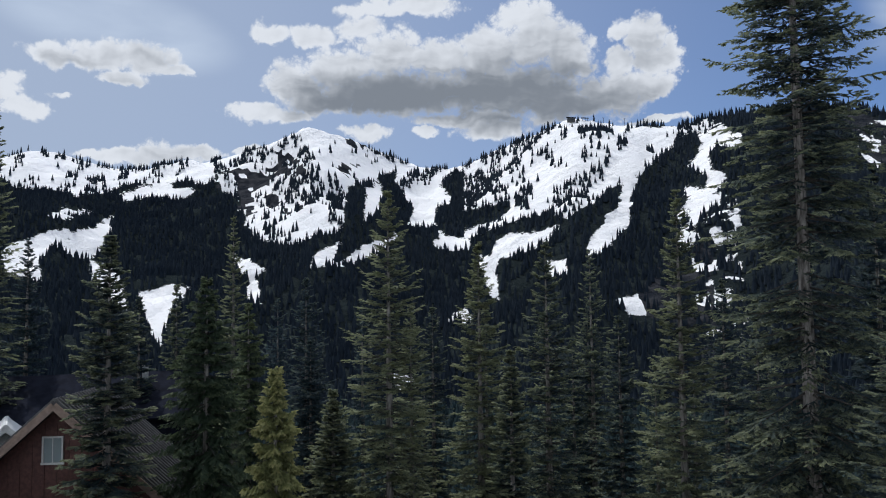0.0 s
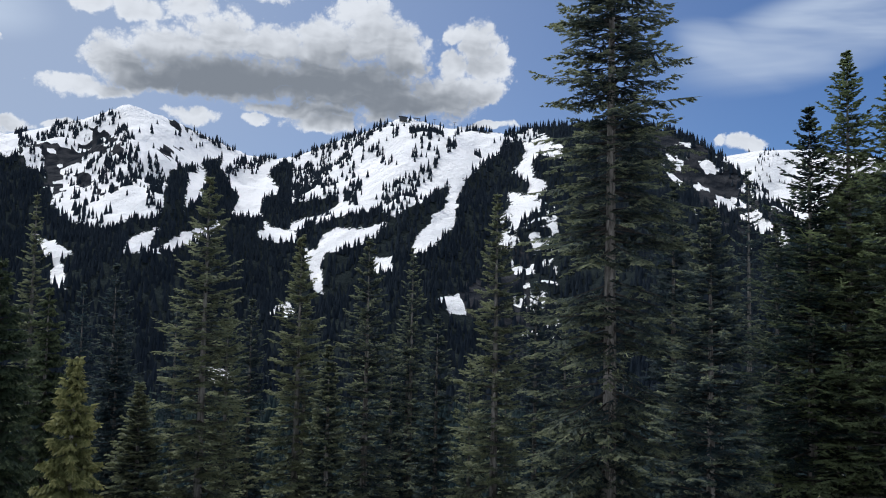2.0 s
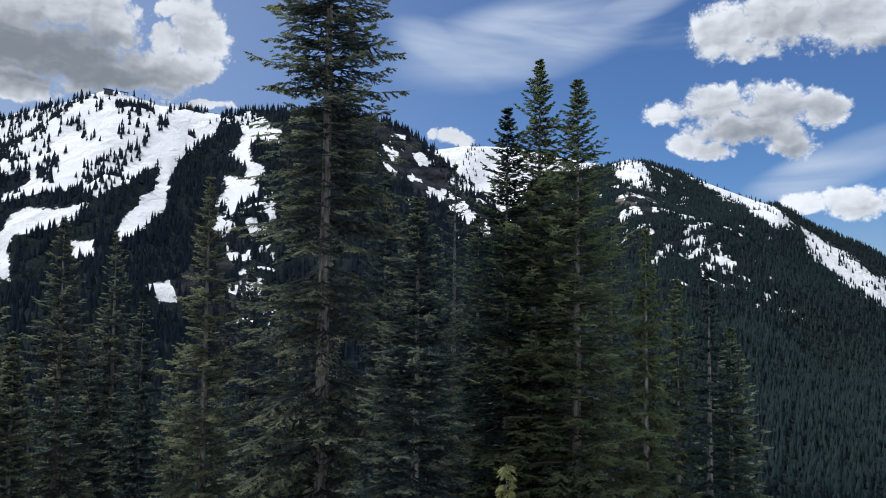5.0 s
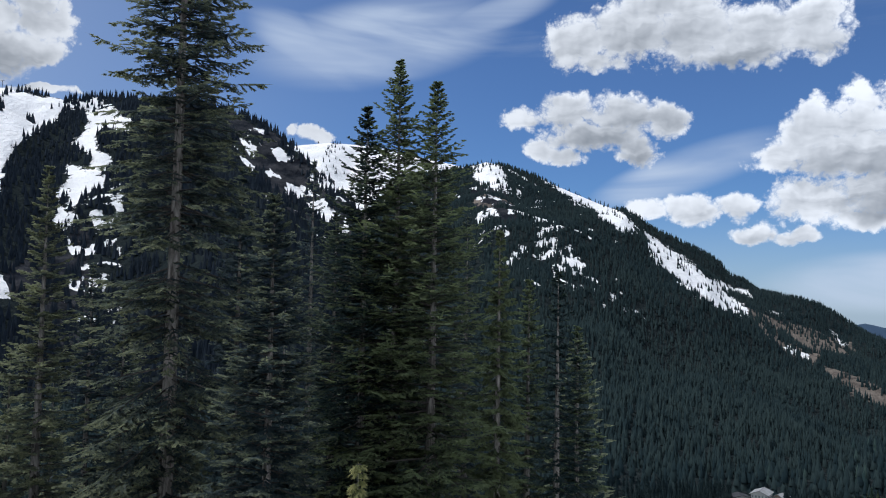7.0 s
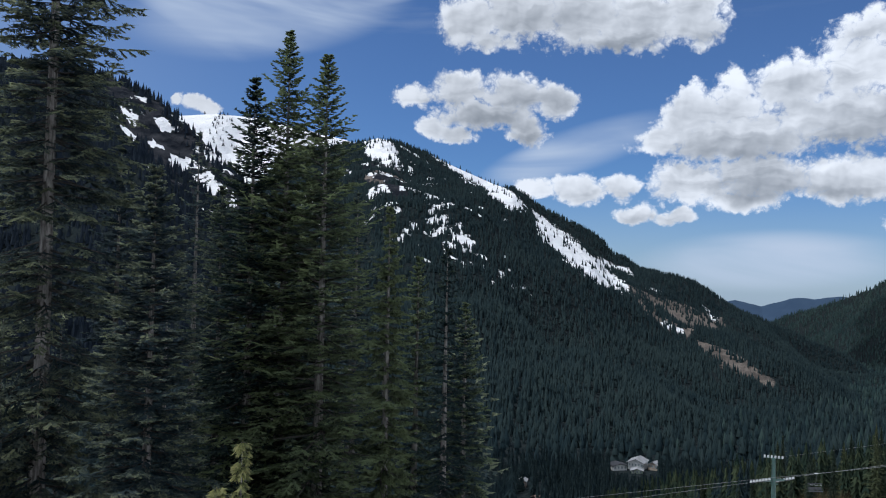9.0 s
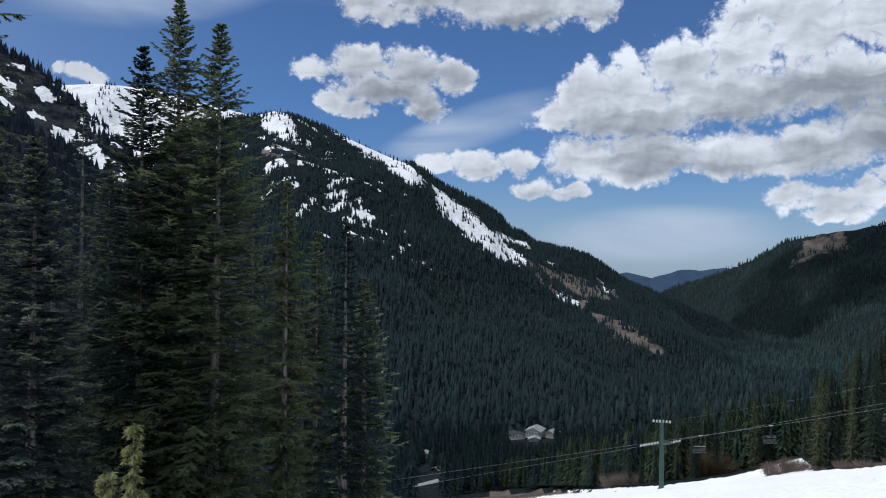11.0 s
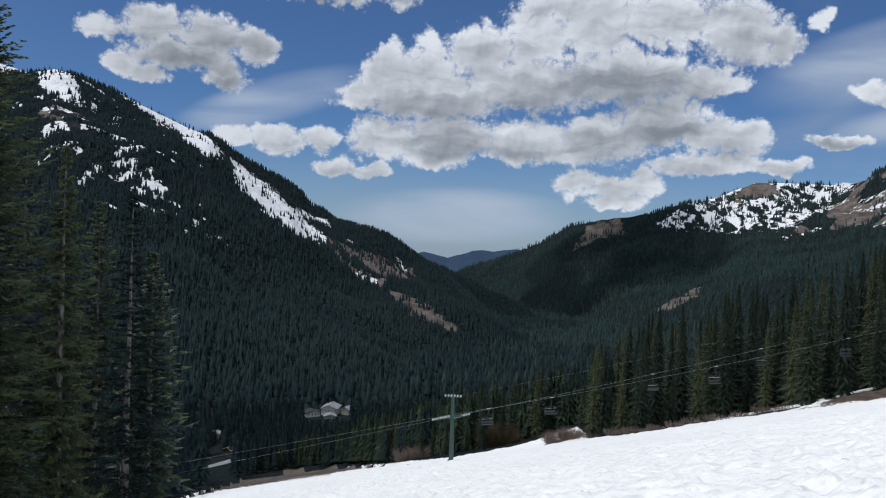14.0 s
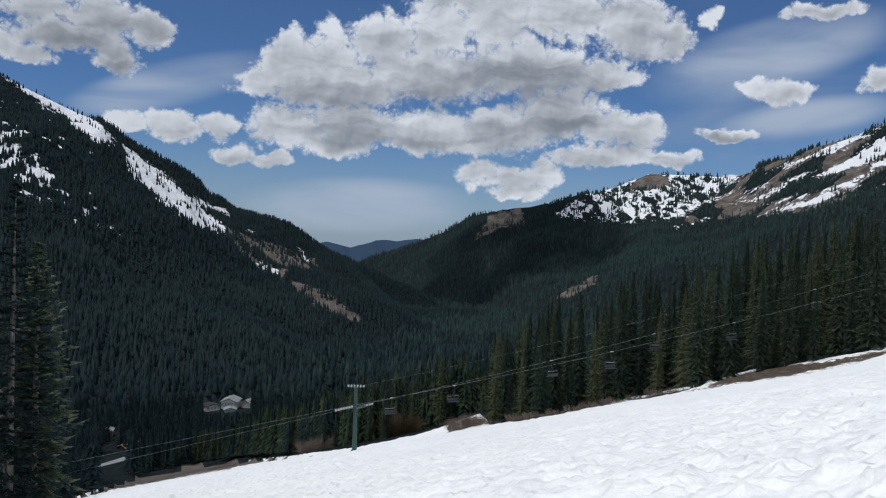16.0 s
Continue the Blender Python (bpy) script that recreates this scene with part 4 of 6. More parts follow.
# ---------------------------------------------------------------- conifers
def fir(seed, height, spread, crown=0.08, levels=46, per=6, twigs=9, tufts=3, width=0.075, droop=0.12, open_gap=(), taper=3.0, lean=0.0, roll_spread=0.8, hang=0.0):
    """Arrays of a conifer's crown: drooping branches that carry flat sprays of needle twigs. Its foot is at the origin."""
    g = np.random.default_rng(seed)
    quads = []

    tips = []

    def blades(base, way, length, wide, up, tip=0.8):
        side = np.cross(way, up)
        side /= np.linalg.norm(side, axis=1, keepdims=True) + 1e-9
        roll = g.normal(0, roll_spread, (len(base), 1))
        side = side * np.cos(roll) + up * np.sin(roll)
        tips.append(np.broadcast_to(np.asarray(tip, float), (len(base),)))
        quads.append(np.stack([base + side * wide[:, None], base + way * length[:, None], base - side * wide[:, None]], 1))

    limbs = []
    phase = 0.0
    for k in range(levels):
        q = (k + g.uniform(-0.3, 0.3)) / levels
        f = crown + (1 - crown) * (1 - max(0.0, 1 - q) ** 1.2)
        f = min(max(f, crown), 0.985)
        z = f * height
        reach = spread * (1 - math.exp(-taper * (1 - f))) / (1 - math.exp(-taper))
        if f < crown + 0.14:
            reach *= 0.55 + 0.45 * (f - crown) / 0.14
        count = max(3, int(round(per * (0.55 + 0.45 * min(1, reach / spread * 1.6)))))
        if any(a < f < b for a, b in open_gap):
            count = max(1, count // 3)
        phase += 2.4
        for b in range(count):
            L = max(0.12, reach * g.uniform(0.5, 1.15))
            phi = phase + 2 * math.pi * b / count + g.normal(0, 0.22)
            out = np.array([math.cos(phi), math.sin(phi), 0.0])
            z = min(f * height + g.uniform(-0.42, 0.42) * height / levels, height * 0.99)
            rise = 0.55 * f ** 2 - droop - (0.10 if f < 0.5 else 0.0) + g.normal(0, 0.13)
            curl = 0.16 + g.normal(0, 0.10) - droop * 0.5

            def spine(u):
                p = out[None] * (L * u)[:, None]
                p[:, 2] = z + L * (rise * u + curl * u * u)
                p[:, 0] += lean * z
                return p
            limbs.append((spine(np.array([0.0]))[0], spine(np.array([0.55]))[0], 0.012 + 0.011 * L))
            n = max(3, int(twigs * (0.4 + 0.6 * L / spread)))
            u = np.repeat(np.linspace(0.16, 0.97, n) ** 0.9, 2) + g.normal(0, 0.02, 2 * n)
            u = np.clip(u, 0.05, 0.99)
            sign = np.tile([1.0, -1.0], n)
            ang = phi + sign * g.uniform(0.65, 1.15, 2 * n)
            way = np.stack([np.cos(ang), np.sin(ang), g.normal(rise * 0.6 - droop * 0.6 - hang, 0.14, 2 * n)], 1)
            way /= np.linalg.norm(way, axis=1, keepdims=True)
            length = (0.10 + 0.36 * L * (1 - u) ** 0.7 * np.minimum(1, u * 3.5)) * g.uniform(0.75, 1.2, 2 * n)
            base = spine(u)
            up = np.tile([0.0, 0.0, 1.0], (2 * n, 1))
            wide = np.minimum(width * g.uniform(0.8, 1.3, 2 * n), length * 0.4)
            # lighter outwards: painted sun on the bough ends, and young growth
            tip_light = np.clip(u, 0, 1) * 0.75
            blades(base, way, length, wide, up, tip_light * 0.8)
            for tuft in range(tufts):
                v = 0.22 + 0.62 * (tuft + 0.5) / max(1, tufts)
                for s2 in (1, -1):
                    a2 = ang + s2 * g.uniform(0.6, 1.0, 2 * n)
                    w2 = np.stack([np.cos(a2), np.sin(a2), way[:, 2] + g.normal(0.0, 0.16, 2 * n)], 1)
                    w2 /= np.linalg.norm(w2, axis=1, keepdims=True)
                    l2 = (0.07 + 0.42 * length * (1.05 - v)) * g.uniform(0.8, 1.2, 2 * n)
                    blades(base + way * (length * v)[:, None], w2, l2, np.minimum(width * 0.85, l2 * 0.45), up, np.clip(tip_light * 0.7 + v * 0.45, 0, 1))
            tip = spine(np.array([0.8, 0.9]))
            w3 = np.tile(tip[1] - tip[0], (1, 1))
            w3 /= np.linalg.norm(w3)
            blades(tip[:1], w3, np.array([0.26 * L + 0.1]), np.array([width]), np.array([[0, 0, 1.0]]))
    # leader
    blades(np.array([[lean * height, 0, height * 0.95]]), np.array([[0.02, 0, 1.0]]), np.array([height * 0.05]), np.array([0.05]), np.array([[1.0, 0, 0]]))
    blades(np.array([[lean * height, 0, height * 0.95]]), np.array([[0.0, 0.02, 1.0]]), np.array([height * 0.05]), np.array([0.05]), np.array([[0, 1.0, 0]]))
    q = np.concatenate(quads)
    V = q.reshape(-1, 3)
    F = np.arange(len(V)).reshape(-1, 3)
    return V, F, limbs, np.concatenate(tips)


def trunk_mesh(height, radius, lean=0.0, sides=10, limbs=()):
    g = np.random.default_rng(int(height * 100))
    rings = 16
    V, F = [], []
    for k in range(rings):
        f = k / (rings - 1)
        rr = radius * ((1 - f) ** 0.9 * 0.97 + 0.02) * (1.35 if k == 0 else 1.0)
        for s in range(sides):
            a = 2 * math.pi * s / sides
            w = rr * (1 + g.normal(0, 0.05))
            V.append((lean * height * f + w * math.cos(a), w * math.sin(a), height * 0.985 * f))
    for k in range(rings - 1):
        for s in range(sides):
            s2 = (s + 1) % sides
            F.append((k * sides + s, k * sides + s2, (k + 1) * sides + s2, (k + 1) * sides + s))
    return tri_mesh("trunk", V, F, BARK, True)


def limb_mesh(limbs):
    V, F = [], []
    for a, b, w in limbs:
        n = len(V)
        d = b - a
        s = np.cross(d, [0, 0, 1.0])
        s /= np.linalg.norm(s) + 1e-9
        t = np.cross(s, d)
        t /= np.linalg.norm(t) + 1e-9
        for p, k in ((a, w), (b, w * 0.4)):
            for c in range(3):
                h = 2.094 * c
                V.append(p + (s * math.cos(h) + t * math.sin(h)) * k)
        for c in range(3):
            c2 = (c + 1) % 3
            F.append((n + c, n + c2, n + 3 + c2, n + 3 + c))
    return tri_mesh("limbs", V, F, LIMB_BARK)


def conifer(name, label, seed, height, spread, needles, radius, group, category="fir tree", limbs=True, **shape):
    tree = thing(name, label, category, group)
    V, F, arms, tips = fir(seed, height, spread, **shape)
    part("trunk", trunk_mesh(height, radius, shape.get("lean", 0.0)), None, tree)
    if limbs:
        tagged(part("limb_mass", limb_mesh(arms), None, tree), kind="stuff")
    me = tri_mesh("crown", V, F, needles)
    me.attributes.new("tip", "FLOAT", "FACE").data.foreach_set("value", tips.astype(np.float32))
    part("crown", me, None, tree)
    return tree


def stand(tree, az, d, turn=0.0, scale=1.0, sink=0.3):
    z = float(ground(np.array([az]), np.array([d]))[0][0])
    p = bearing(az, 0, d)
    tree.matrix_basis = pose(p.x, p.y, z - sink, 0, 0, turn) @ Matrix.Scale(scale, 4)
    return tree


def height_for(az, el, d):
    """Height of a tree on the ground at that bearing whose tip stands at that elevation."""
    return EYE + d * math.tan(radians(el)) - float(ground(np.array([az]), np.array([d]))[0][0]) + 0.3

# the stand of firs below the camera: bearing, tip elevation, distance, spread, kind
STAND = [
    (-28.6, 13.0, 52, 2.4, "dark"), (-26.6, 4.9, 56, 2.2, "dark"), (-21.9, 5.2, 29, 2.05, "fir"), (-20.1, 1.3, 52, 1.8, "dark"), (-17.8, 2.1, 55, 1.8, "dark"),
    (-15.9, 2.6, 30, 2.4, "hemlock"), (-14.2, 6.7, 60, 2.1, "dark"), (-13.2, 0.8, 44, 2.2, "hemlock"), (-11.4, -3.6, 21, 1.25, "golden"), (-9.4, 2.5, 62, 3.2, "dark"), (-9.1, -1.7, 48, 2.4, "dark"),
    (-7.6, -5.2, 36, 2.0, "fir"), (-3.8, 8.5, 38, 3.3, "fir"), (-2.3, 0.6, 56, 2.8, "dark"), (-0.8, 0.5, 60, 2.8, "dark"), (2.4, 4.8, 39, 2.9, "fir"), (4.5, -2.6, 33, 1.5, "fir"),
    (7.0, 4.7, 41, 3.0, "fir"), (8.7, -1.8, 55, 2.5, "dark"), (10.0, 4.2, 58, 3.0, "dark"), (11.8, -0.4, 46, 2.4, "dark"), (15.8, 8.0, 38, 3.0, "fir"),
    (30.0, 7.0, 27, 3.1, "broad"), (32.3, 9.5, 56, 3.0, "dark"), (27.6, 8.6, 44, 3.4, "broad"), (36.0, 13.3, 37, 4.6, "full"), (38.2, 16.4, 37, 4.9, "full"), (40.8, 15.0, 36, 4.9, "full"),
    (34.0, 6.0, 42, 3.4, "broad"), (43.0, 6.0, 46, 3.0, "dark"), (45.3, 5.0, 38, 2.0, "hemlock"), (47.3, 1.7, 44, 2.3, "dark"), (49.3, 2.3, 40, 2.3, "sparse"), (50.6, -1.5, 44, 2.0, "dark"), (18.5, 2.0, 50, 3.0, "dark"), (20.5, 0.5, 52, 2.8, "dark"),
]
FIR_LABEL = {
    "dark": "dark green shaded fir standing among others below the slope",
    "fir": "tall green fir with layered needle branches and grey trunk",
    "broad": "broad green fir with layered boughs and a pale trunk",
    "full": "tall dense green fir with boughs to the ground",
    "hemlock": "yellow-green hemlock with drooping feathery branches",
    "golden": "small golden yellow-green cedar with hanging branch tips",
    "sparse": "thin sparse fir with a pale bare trunk showing",
}
KINDS = {
    "dark": dict(needles=NEEDLES, levels=48, per=6, twigs=8, tufts=2, width=0.075, droop=0.14, taper=2.8, roll_spread=0.6),
    "fir": dict(needles=NEEDLES, levels=56, per=5, twigs=12, tufts=3, width=0.048, droop=0.12, taper=2.2, roll_spread=0.5),
    "broad": dict(needles=NEEDLES, levels=54, per=7, twigs=12, tufts=3, width=0.052, droop=0.14, taper=2.2, roll_spread=0.5),
    "full": dict(needles=SHADED_NEEDLES, taper=2.1, levels=84, per=6, twigs=10, tufts=3, width=0.058, droop=0.10, roll_spread=0.6),
    "hemlock": dict(needles=HEMLOCK, hang=0.5, levels=46, per=6, twigs=10, tufts=3, width=0.055, droop=0.30, taper=2.6),
    "golden": dict(needles=GOLDEN, hang=1.0, levels=44, per=5, twigs=10, tufts=3, width=0.042, droop=0.34, taper=2.2),
    "sparse": dict(needles=SHADED_NEEDLES, levels=48, per=4, twigs=9, tufts=3, width=0.055, droop=0.18, taper=2.6),
}
for k, (az, el, d, spread, kind) in enumerate(STAND):
    spread *= 0.85
    h = height_for(az, el, d)
    # dark firs past bearing 43 take the shade-coloured copy
    tree = conifer("fir_tree", FIR_LABEL[kind], 100 + k, h, spread, radius=0.10 + 0.008 * h, group="firs below the slope", category="conifer", **{"taper": 3.8, "crown": 0.06, **KINDS[kind], **({"needles": SHADED_NEEDLES} if az > 43 and kind == "dark" else {})})
    stand(tree, az, d, 37 * k)

big = conifer("fir_tree", "tall old fir with grey trunk showing through gaps", 5, height_for(23.5, 35.0, 35), 4.3, NEEDLES, 0.36, "firs below the slope", category="conifer", levels=92, per=7, twigs=13, tufts=4, width=0.056, droop=0.24, crown=0.07, taper=2.8, roll_spread=0.45, open_gap=((0.37, 0.42), (0.27, 0.31)))
stand(big, 23.5, 35, 20)


# more firs of the same stand, deeper in
g = np.random.default_rng(15)
for k in range(20):
    az = -29 + 81 * (k + float(g.uniform(0.1, 0.9))) / 20
    if -27 < az < -18:
        continue
    d = float(g.uniform(50, 84))
    h = height_for(az, float(g.uniform(-5.0, 1.2)), d)
    tree = conifer("fir_tree", FIR_LABEL["dark"], 600 + k, h, float(g.uniform(1.9, 2.6)), NEEDLES, 0.1 + 0.008 * h, "firs below the slope", category="conifer", limbs=False, levels=38, per=6, twigs=6, tufts=1, width=0.13, droop=0.16, taper=3.4, crown=0.06)
    stand(tree, az, d, 51 * k)


# ---------------------------------------------------------------- forests
def woods(name, label, az, r, heights, tiers, sides, seed, sink=0.5, needles=FAR_NEEDLES):
    """Many small conifers in one mesh: ragged stacked skirts of branches on each stem."""
    g = np.random.default_rng(seed)
    z, _ = ground(az, r)
    x, y = r * np.sin(np.radians(az)), r * np.cos(np.radians(az))
    n = len(az)
    wide = heights * g.uniform(0.17, 0.26, n)
    ang0 = g.uniform(0, 6.28, n)
    V, F, count = [], [], 0
    for t in range(tiers):
        low, high = t / tiers * 0.92, min(1.0, (t + 1.75) / tiers)
        rad = wide * (1 - t / tiers) ** 0.85
        rim = np.zeros((n, sides, 3))
        for s in range(sides):
            a = ang0 + 2 * math.pi * s / sides + t * 0.7
            rr = rad * g.uniform(0.6, 1.2, n)
            rim[:, s, 0], rim[:, s, 1] = x + rr * np.cos(a), y + rr * np.sin(a)
            rim[:, s, 2] = z - sink + heights * (low + g.uniform(-0.05, 0.04, n) * 3 / tiers)
        tip = np.stack([x, y, z - sink + heights * high], -1)[:, None]
        block = np.concatenate([rim, tip], 1)
        V.append(block.reshape(-1, 3))
        start = count + np.arange(n)[:, None] * (sides + 1)
        for s in range(sides):
            F.append(np.concatenate([start + s, start + (s + 1) % sides, start + sides], 1))
        count += n * (sides + 1)
    me = tri_mesh(name, np.concatenate(V), np.concatenate(F), needles, needles is not HAZED_NEEDLES)
    return tagged(new(name, me), label, "forest", kind="stuff")


def scatter(n, az_range, r_range, keep, seed):
    g = np.random.default_rng(seed)
    az = g.uniform(*az_range, n)
    r = np.sqrt(g.uniform(r_range[0] ** 2, r_range[1] ** 2, n))
    z, which = ground(az, r)
    snow, rock, crag = cover(az, r, z, which)
    rock = np.maximum(rock, np.where((az > 26) | (crag >= 0.5), crag, -2.0))
    x, y = r * np.sin(np.radians(az)), r * np.cos(np.radians(az))
    clump = fbm(x / 48, y / 48, 3, 41)
    ok = keep(az, r, z, which, snow, rock, clump, g.uniform(0, 1, n))
    return az[ok], r[ok]


def on_ski_mountain(az, r, z, which, snow, rock, clump, u):
    p = np.interp(az, [q[0] for q in RIDGES["ski_mountain"]], [q[2] for q in RIDGES["ski_mountain"]])
    wooded = (snow < -0.04) & (rock < 0.1)
    el = elevation(z, r)
    bands = fbm((az + el) * 0.55, (az - el) * 1.7, 3, 43)
    high = np.clip((r - 0.8 * p) / (0.2 * p), 0, 1)
    copse = np.full(az.shape, -2.0)
    for polygon in COPSE:
        copse = np.maximum(copse, inside(az, el + 0.12, polygon))
    lone = (copse > -0.05) & (clump > 0.36) & (u < 0.8)
    lone = lone | ((inside(az, el, FACE[0]) > 0) & (clump > 0.42) & (u < 0.55))
    open_snow = np.maximum(inside(az, el, SNOW[5]), inside(az, el, SNOW[2])) > 0
    lone = lone | (open_snow & (bands > 0.60) & (u < 0.12))
    lone = lone | ((inside(az, el, SNOW[0]) > 0) & (bands > 0.60 - 0.10 * high) & (u < 0.4))
    crest = (r > p - 60) & (az > -26) & (fbm(az * 1.3, az * 0, 3, 44) > 0.42) & (u < 0.7)
    lone = (snow > 0) & (rock < 0.4) & (lone | (crest & ((az < -12) | ((az > 2) & (az < 8.4)) | (az > 16.4))))
    spine = (r > p - 55) & (az > 25) & (az < 34.5) & (u < 0.55)
    return (which == 1) & (r < p + 15) & (wooded | lone | spine)


a1, r1 = scatter(58000, (-36, 40), (820, 3000), on_ski_mountain, 51)
woods("ski_mountain_forest", "dark conifer forest on the ski mountain between snowy runs", a1, r1, np.random.default_rng(1).uniform(11, 24, len(a1)), 2, 5, 61, needles=HAZED_NEEDLES)


def on_snow_ridge(az, r, z, which, snow, rock, clump, u):
    return (which == 2) & (r < 3310) & (clump > 0.60) & (u < 0.35)


a2, r2 = scatter(6000, (27, 46), (2500, 3320), on_snow_ridge, 52)
woods("snow_ridge_trees", "scattered small conifers on a distant snowy ridge", a2, r2, np.random.default_rng(2).uniform(9, 18, len(a2)), 2, 5, 62, needles=HAZED_NEEDLES)


def on_forest_ridge(az, r, z, which, snow, rock, clump, u):
    p = np.interp(az, [q[0] for q in RIDGES["forest_ridge"]], [q[2] for q in RIDGES["forest_ridge"]])
    lone = (clump > 0.44) & (u < np.where(snow > 0.12, np.where(az < 50.5, 0.2, 0.1), 0.5))
    return (which == 3) & (r < p + 12) & (((snow < -0.03) & (rock < -0.02)) | lone)


a3, r3 = scatter(112000, (30, 84), (490, 2080), on_forest_ridge, 53)
woods("valley_side_forest", "dense dark green conifer forest on the steep valley side", a3, r3, np.random.default_rng(3).uniform(0.72, 1.28, len(a3)) * np.interp(r3, [500, 900, 1300], [11.5, 9.0, 7.5]), 2, 4, 63)


def on_right_hill(az, r, z, which, snow, rock, clump, u):
    p = np.interp(az, [q[0] for q in RIDGES["right_hill"]], [q[2] for q in RIDGES["right_hill"]])
    return (which == 4) & (r < p + 10) & (((snow < -0.05) & (rock < -0.03)) | ((clump > 0.5) & (rock < 0.5) & (u < 0.35)))


a4, r4 = scatter(44000, (69, 112), (850, 3300), on_right_hill, 54)
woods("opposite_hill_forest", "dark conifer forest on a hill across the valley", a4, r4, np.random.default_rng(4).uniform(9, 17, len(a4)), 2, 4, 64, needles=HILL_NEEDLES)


def on_valley_floor(az, r, z, which, snow, rock, clump, u):
    clearing = (az < 50) & (r < 75)
    clearing = clearing | ((np.abs(az - 61.7) < 1.9) & (r > 455) & (r < 520)) | (np.hypot((az - 54.8) * 6.5, (r - 372) * 0.5) < 13)
    return (which == 0) & (r > np.where(az > 50, 480, 75)) & ~clearing


a5, r5 = scatter(12000, (-36, 112), (150, 1000), on_valley_floor, 55)
woods("valley_floor_forest", "conifer forest filling the valley floor", a5, r5, np.random.default_rng(5).uniform(11, 21, len(a5)), 3, 5, 65)


a6, r6 = scatter(9000, (62, 112), (560, 2300), on_valley_floor, 56)
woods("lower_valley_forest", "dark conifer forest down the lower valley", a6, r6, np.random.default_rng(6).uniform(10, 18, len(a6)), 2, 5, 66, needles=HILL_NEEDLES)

def skirted(seed, height, spread, tiers=30, arms=8):
    """A conifer as seen from a hundred metres: ragged drooping skirts of boughs, and twigs that break their edges."""
    g = np.random.default_rng(seed)
    V, F = [], []
    for t in range(tiers):
        f = 0.02 + 0.96 * (1 - (1 - t / tiers) ** 1.25)
        z, reach = f * height, spread * (1 - math.exp(-1.3 * (1 - f))) / 0.727
        deep = height / tiers * 1.5
        n = len(V)
        turn = g.uniform(0, 6.28)
        for k in range(2 * arms):
            a = turn + math.pi * k / arms + g.normal(0, 0.06)
            if k % 2 == 0:
                rr, zz = reach * g.uniform(0.7, 1.2), z - g.uniform(0.0, 0.35) * deep
            else:
                rr, zz = reach * g.uniform(0.30, 0.55), z + g.uniform(0.15, 0.5) * deep
            V.append((rr * math.cos(a), rr * math.sin(a), max(0.1, zz)))
        V.append((0, 0, min(height, z + deep * g.uniform(0.9, 1.2))))
        F += [(n + k, n + (k + 1) % (2 * arms), n + 2 * arms) for k in range(2 * arms)]
    return V, F


def near_woods(name, label, count, az_range, reach, tall, needles, seed, low):
    """The forest just past the slope: ragged little firs in one mesh, lower towards the valley mouth."""
    g = np.random.default_rng(seed)
    shapes = [skirted(seed + k, 1.0, 0.17, 13, 6) for k in range(6)]
    az = g.uniform(*az_range, count)
    az = np.where(low & (np.arange(count) % 2 == 0), g.uniform(55.5, 67, count), az)
    edge = snow_edge(az)
    d = edge + np.where(az < 66, 14, 34) + g.uniform(0, 1, count) * np.maximum(10, np.minimum(reach, 490 - edge))
    z = ground(az, d)[0]
    top = np.interp(az, [51, 55, 58, 60, 63, 66, 70, 75, 80, 90, 100, 111], [-17, -15.6, -14.6, -13.5, -12.3, -11.4, -9.9, -8.8, -7.2, -3, 0, 4]) - g.uniform(0, 0.8, count)
    if not low:
        top = np.where((az > 60.2) & (az < 63.4), -12.35, np.maximum(top, -11.0)) - g.uniform(0, 0.3, count)
    h = np.minimum(g.uniform(*tall, count), EYE + d * np.tan(np.radians(top)) - z + 0.5)
    keep = (h > 4) & ~((np.abs(az - 61.7) < 1.5) & (d > 455)) & (np.hypot((az - 54.8) * 6.5, (d - 372) * 0.5) > 13) & ~((az > 53.7) & (az < 55.7) & (d < 380))
    V, F, total = [], [], 0
    for k in np.flatnonzero(keep):
        v, f = shapes[k % 6]
        p = bearing(az[k], 0, d[k])
        a = g.uniform(0, 6.28)
        v = np.array(v) * h[k]
        V.append(np.stack([p.x + v[:, 0] * math.cos(a) - v[:, 1] * math.sin(a), p.y + v[:, 0] * math.sin(a) + v[:, 1] * math.cos(a), z[k] - 0.5 + v[:, 2]], 1))
        F.append(np.array(f) + total)
        total += len(v)
    me = tri_mesh(name, np.concatenate(V), np.concatenate(F), needles)
    return tagged(new(name, me), label, "forest", kind="stuff")


# the farther firs take darker needles, which paint in their shadow
near_woods("near_valley_forest", "dark conifer forest falling away below the slope", 950, (51, 69), 400, (9, 17), FAR_NEEDLES, 500, False)
near_woods("slope_edge_forest", "olive green conifers just below the edge of the slope", 950, (53, 84), 70, (8, 16), VALLEY_NEEDLES, 520, True)


# single trees along the far edge of the snow slope
def edge_fir(seed):
    tree = thing("edge_fir", "green fir at the edge of the snow slope", "conifer", "firs along the snow slope")
    part("trunk", trunk_mesh(24.0, 0.2), None, tree)
    V, F = skirted(seed, 24.0, 2.3, 24, 7)
    W, Q, _, tips = fir(seed, 24.0, 3.6, crown=0.02, levels=38, per=6, twigs=8, tufts=0, width=0.11, droop=0.22, taper=1.3, roll_spread=0.55)
    n = len(V)
    tris = np.concatenate([np.array(F), n + Q])
    me = tri_mesh("crown", np.concatenate([np.array(V), W]), tris, MID_NEEDLES)
    # inner skirts stay near the shaded end of the needle colours
    me.attributes.new("tip", "FLOAT", "FACE").data.foreach_set("value", np.concatenate([np.full(len(F), 0.1), tips]).astype(np.float32))
    part("crown", me, None, tree)
    return tree


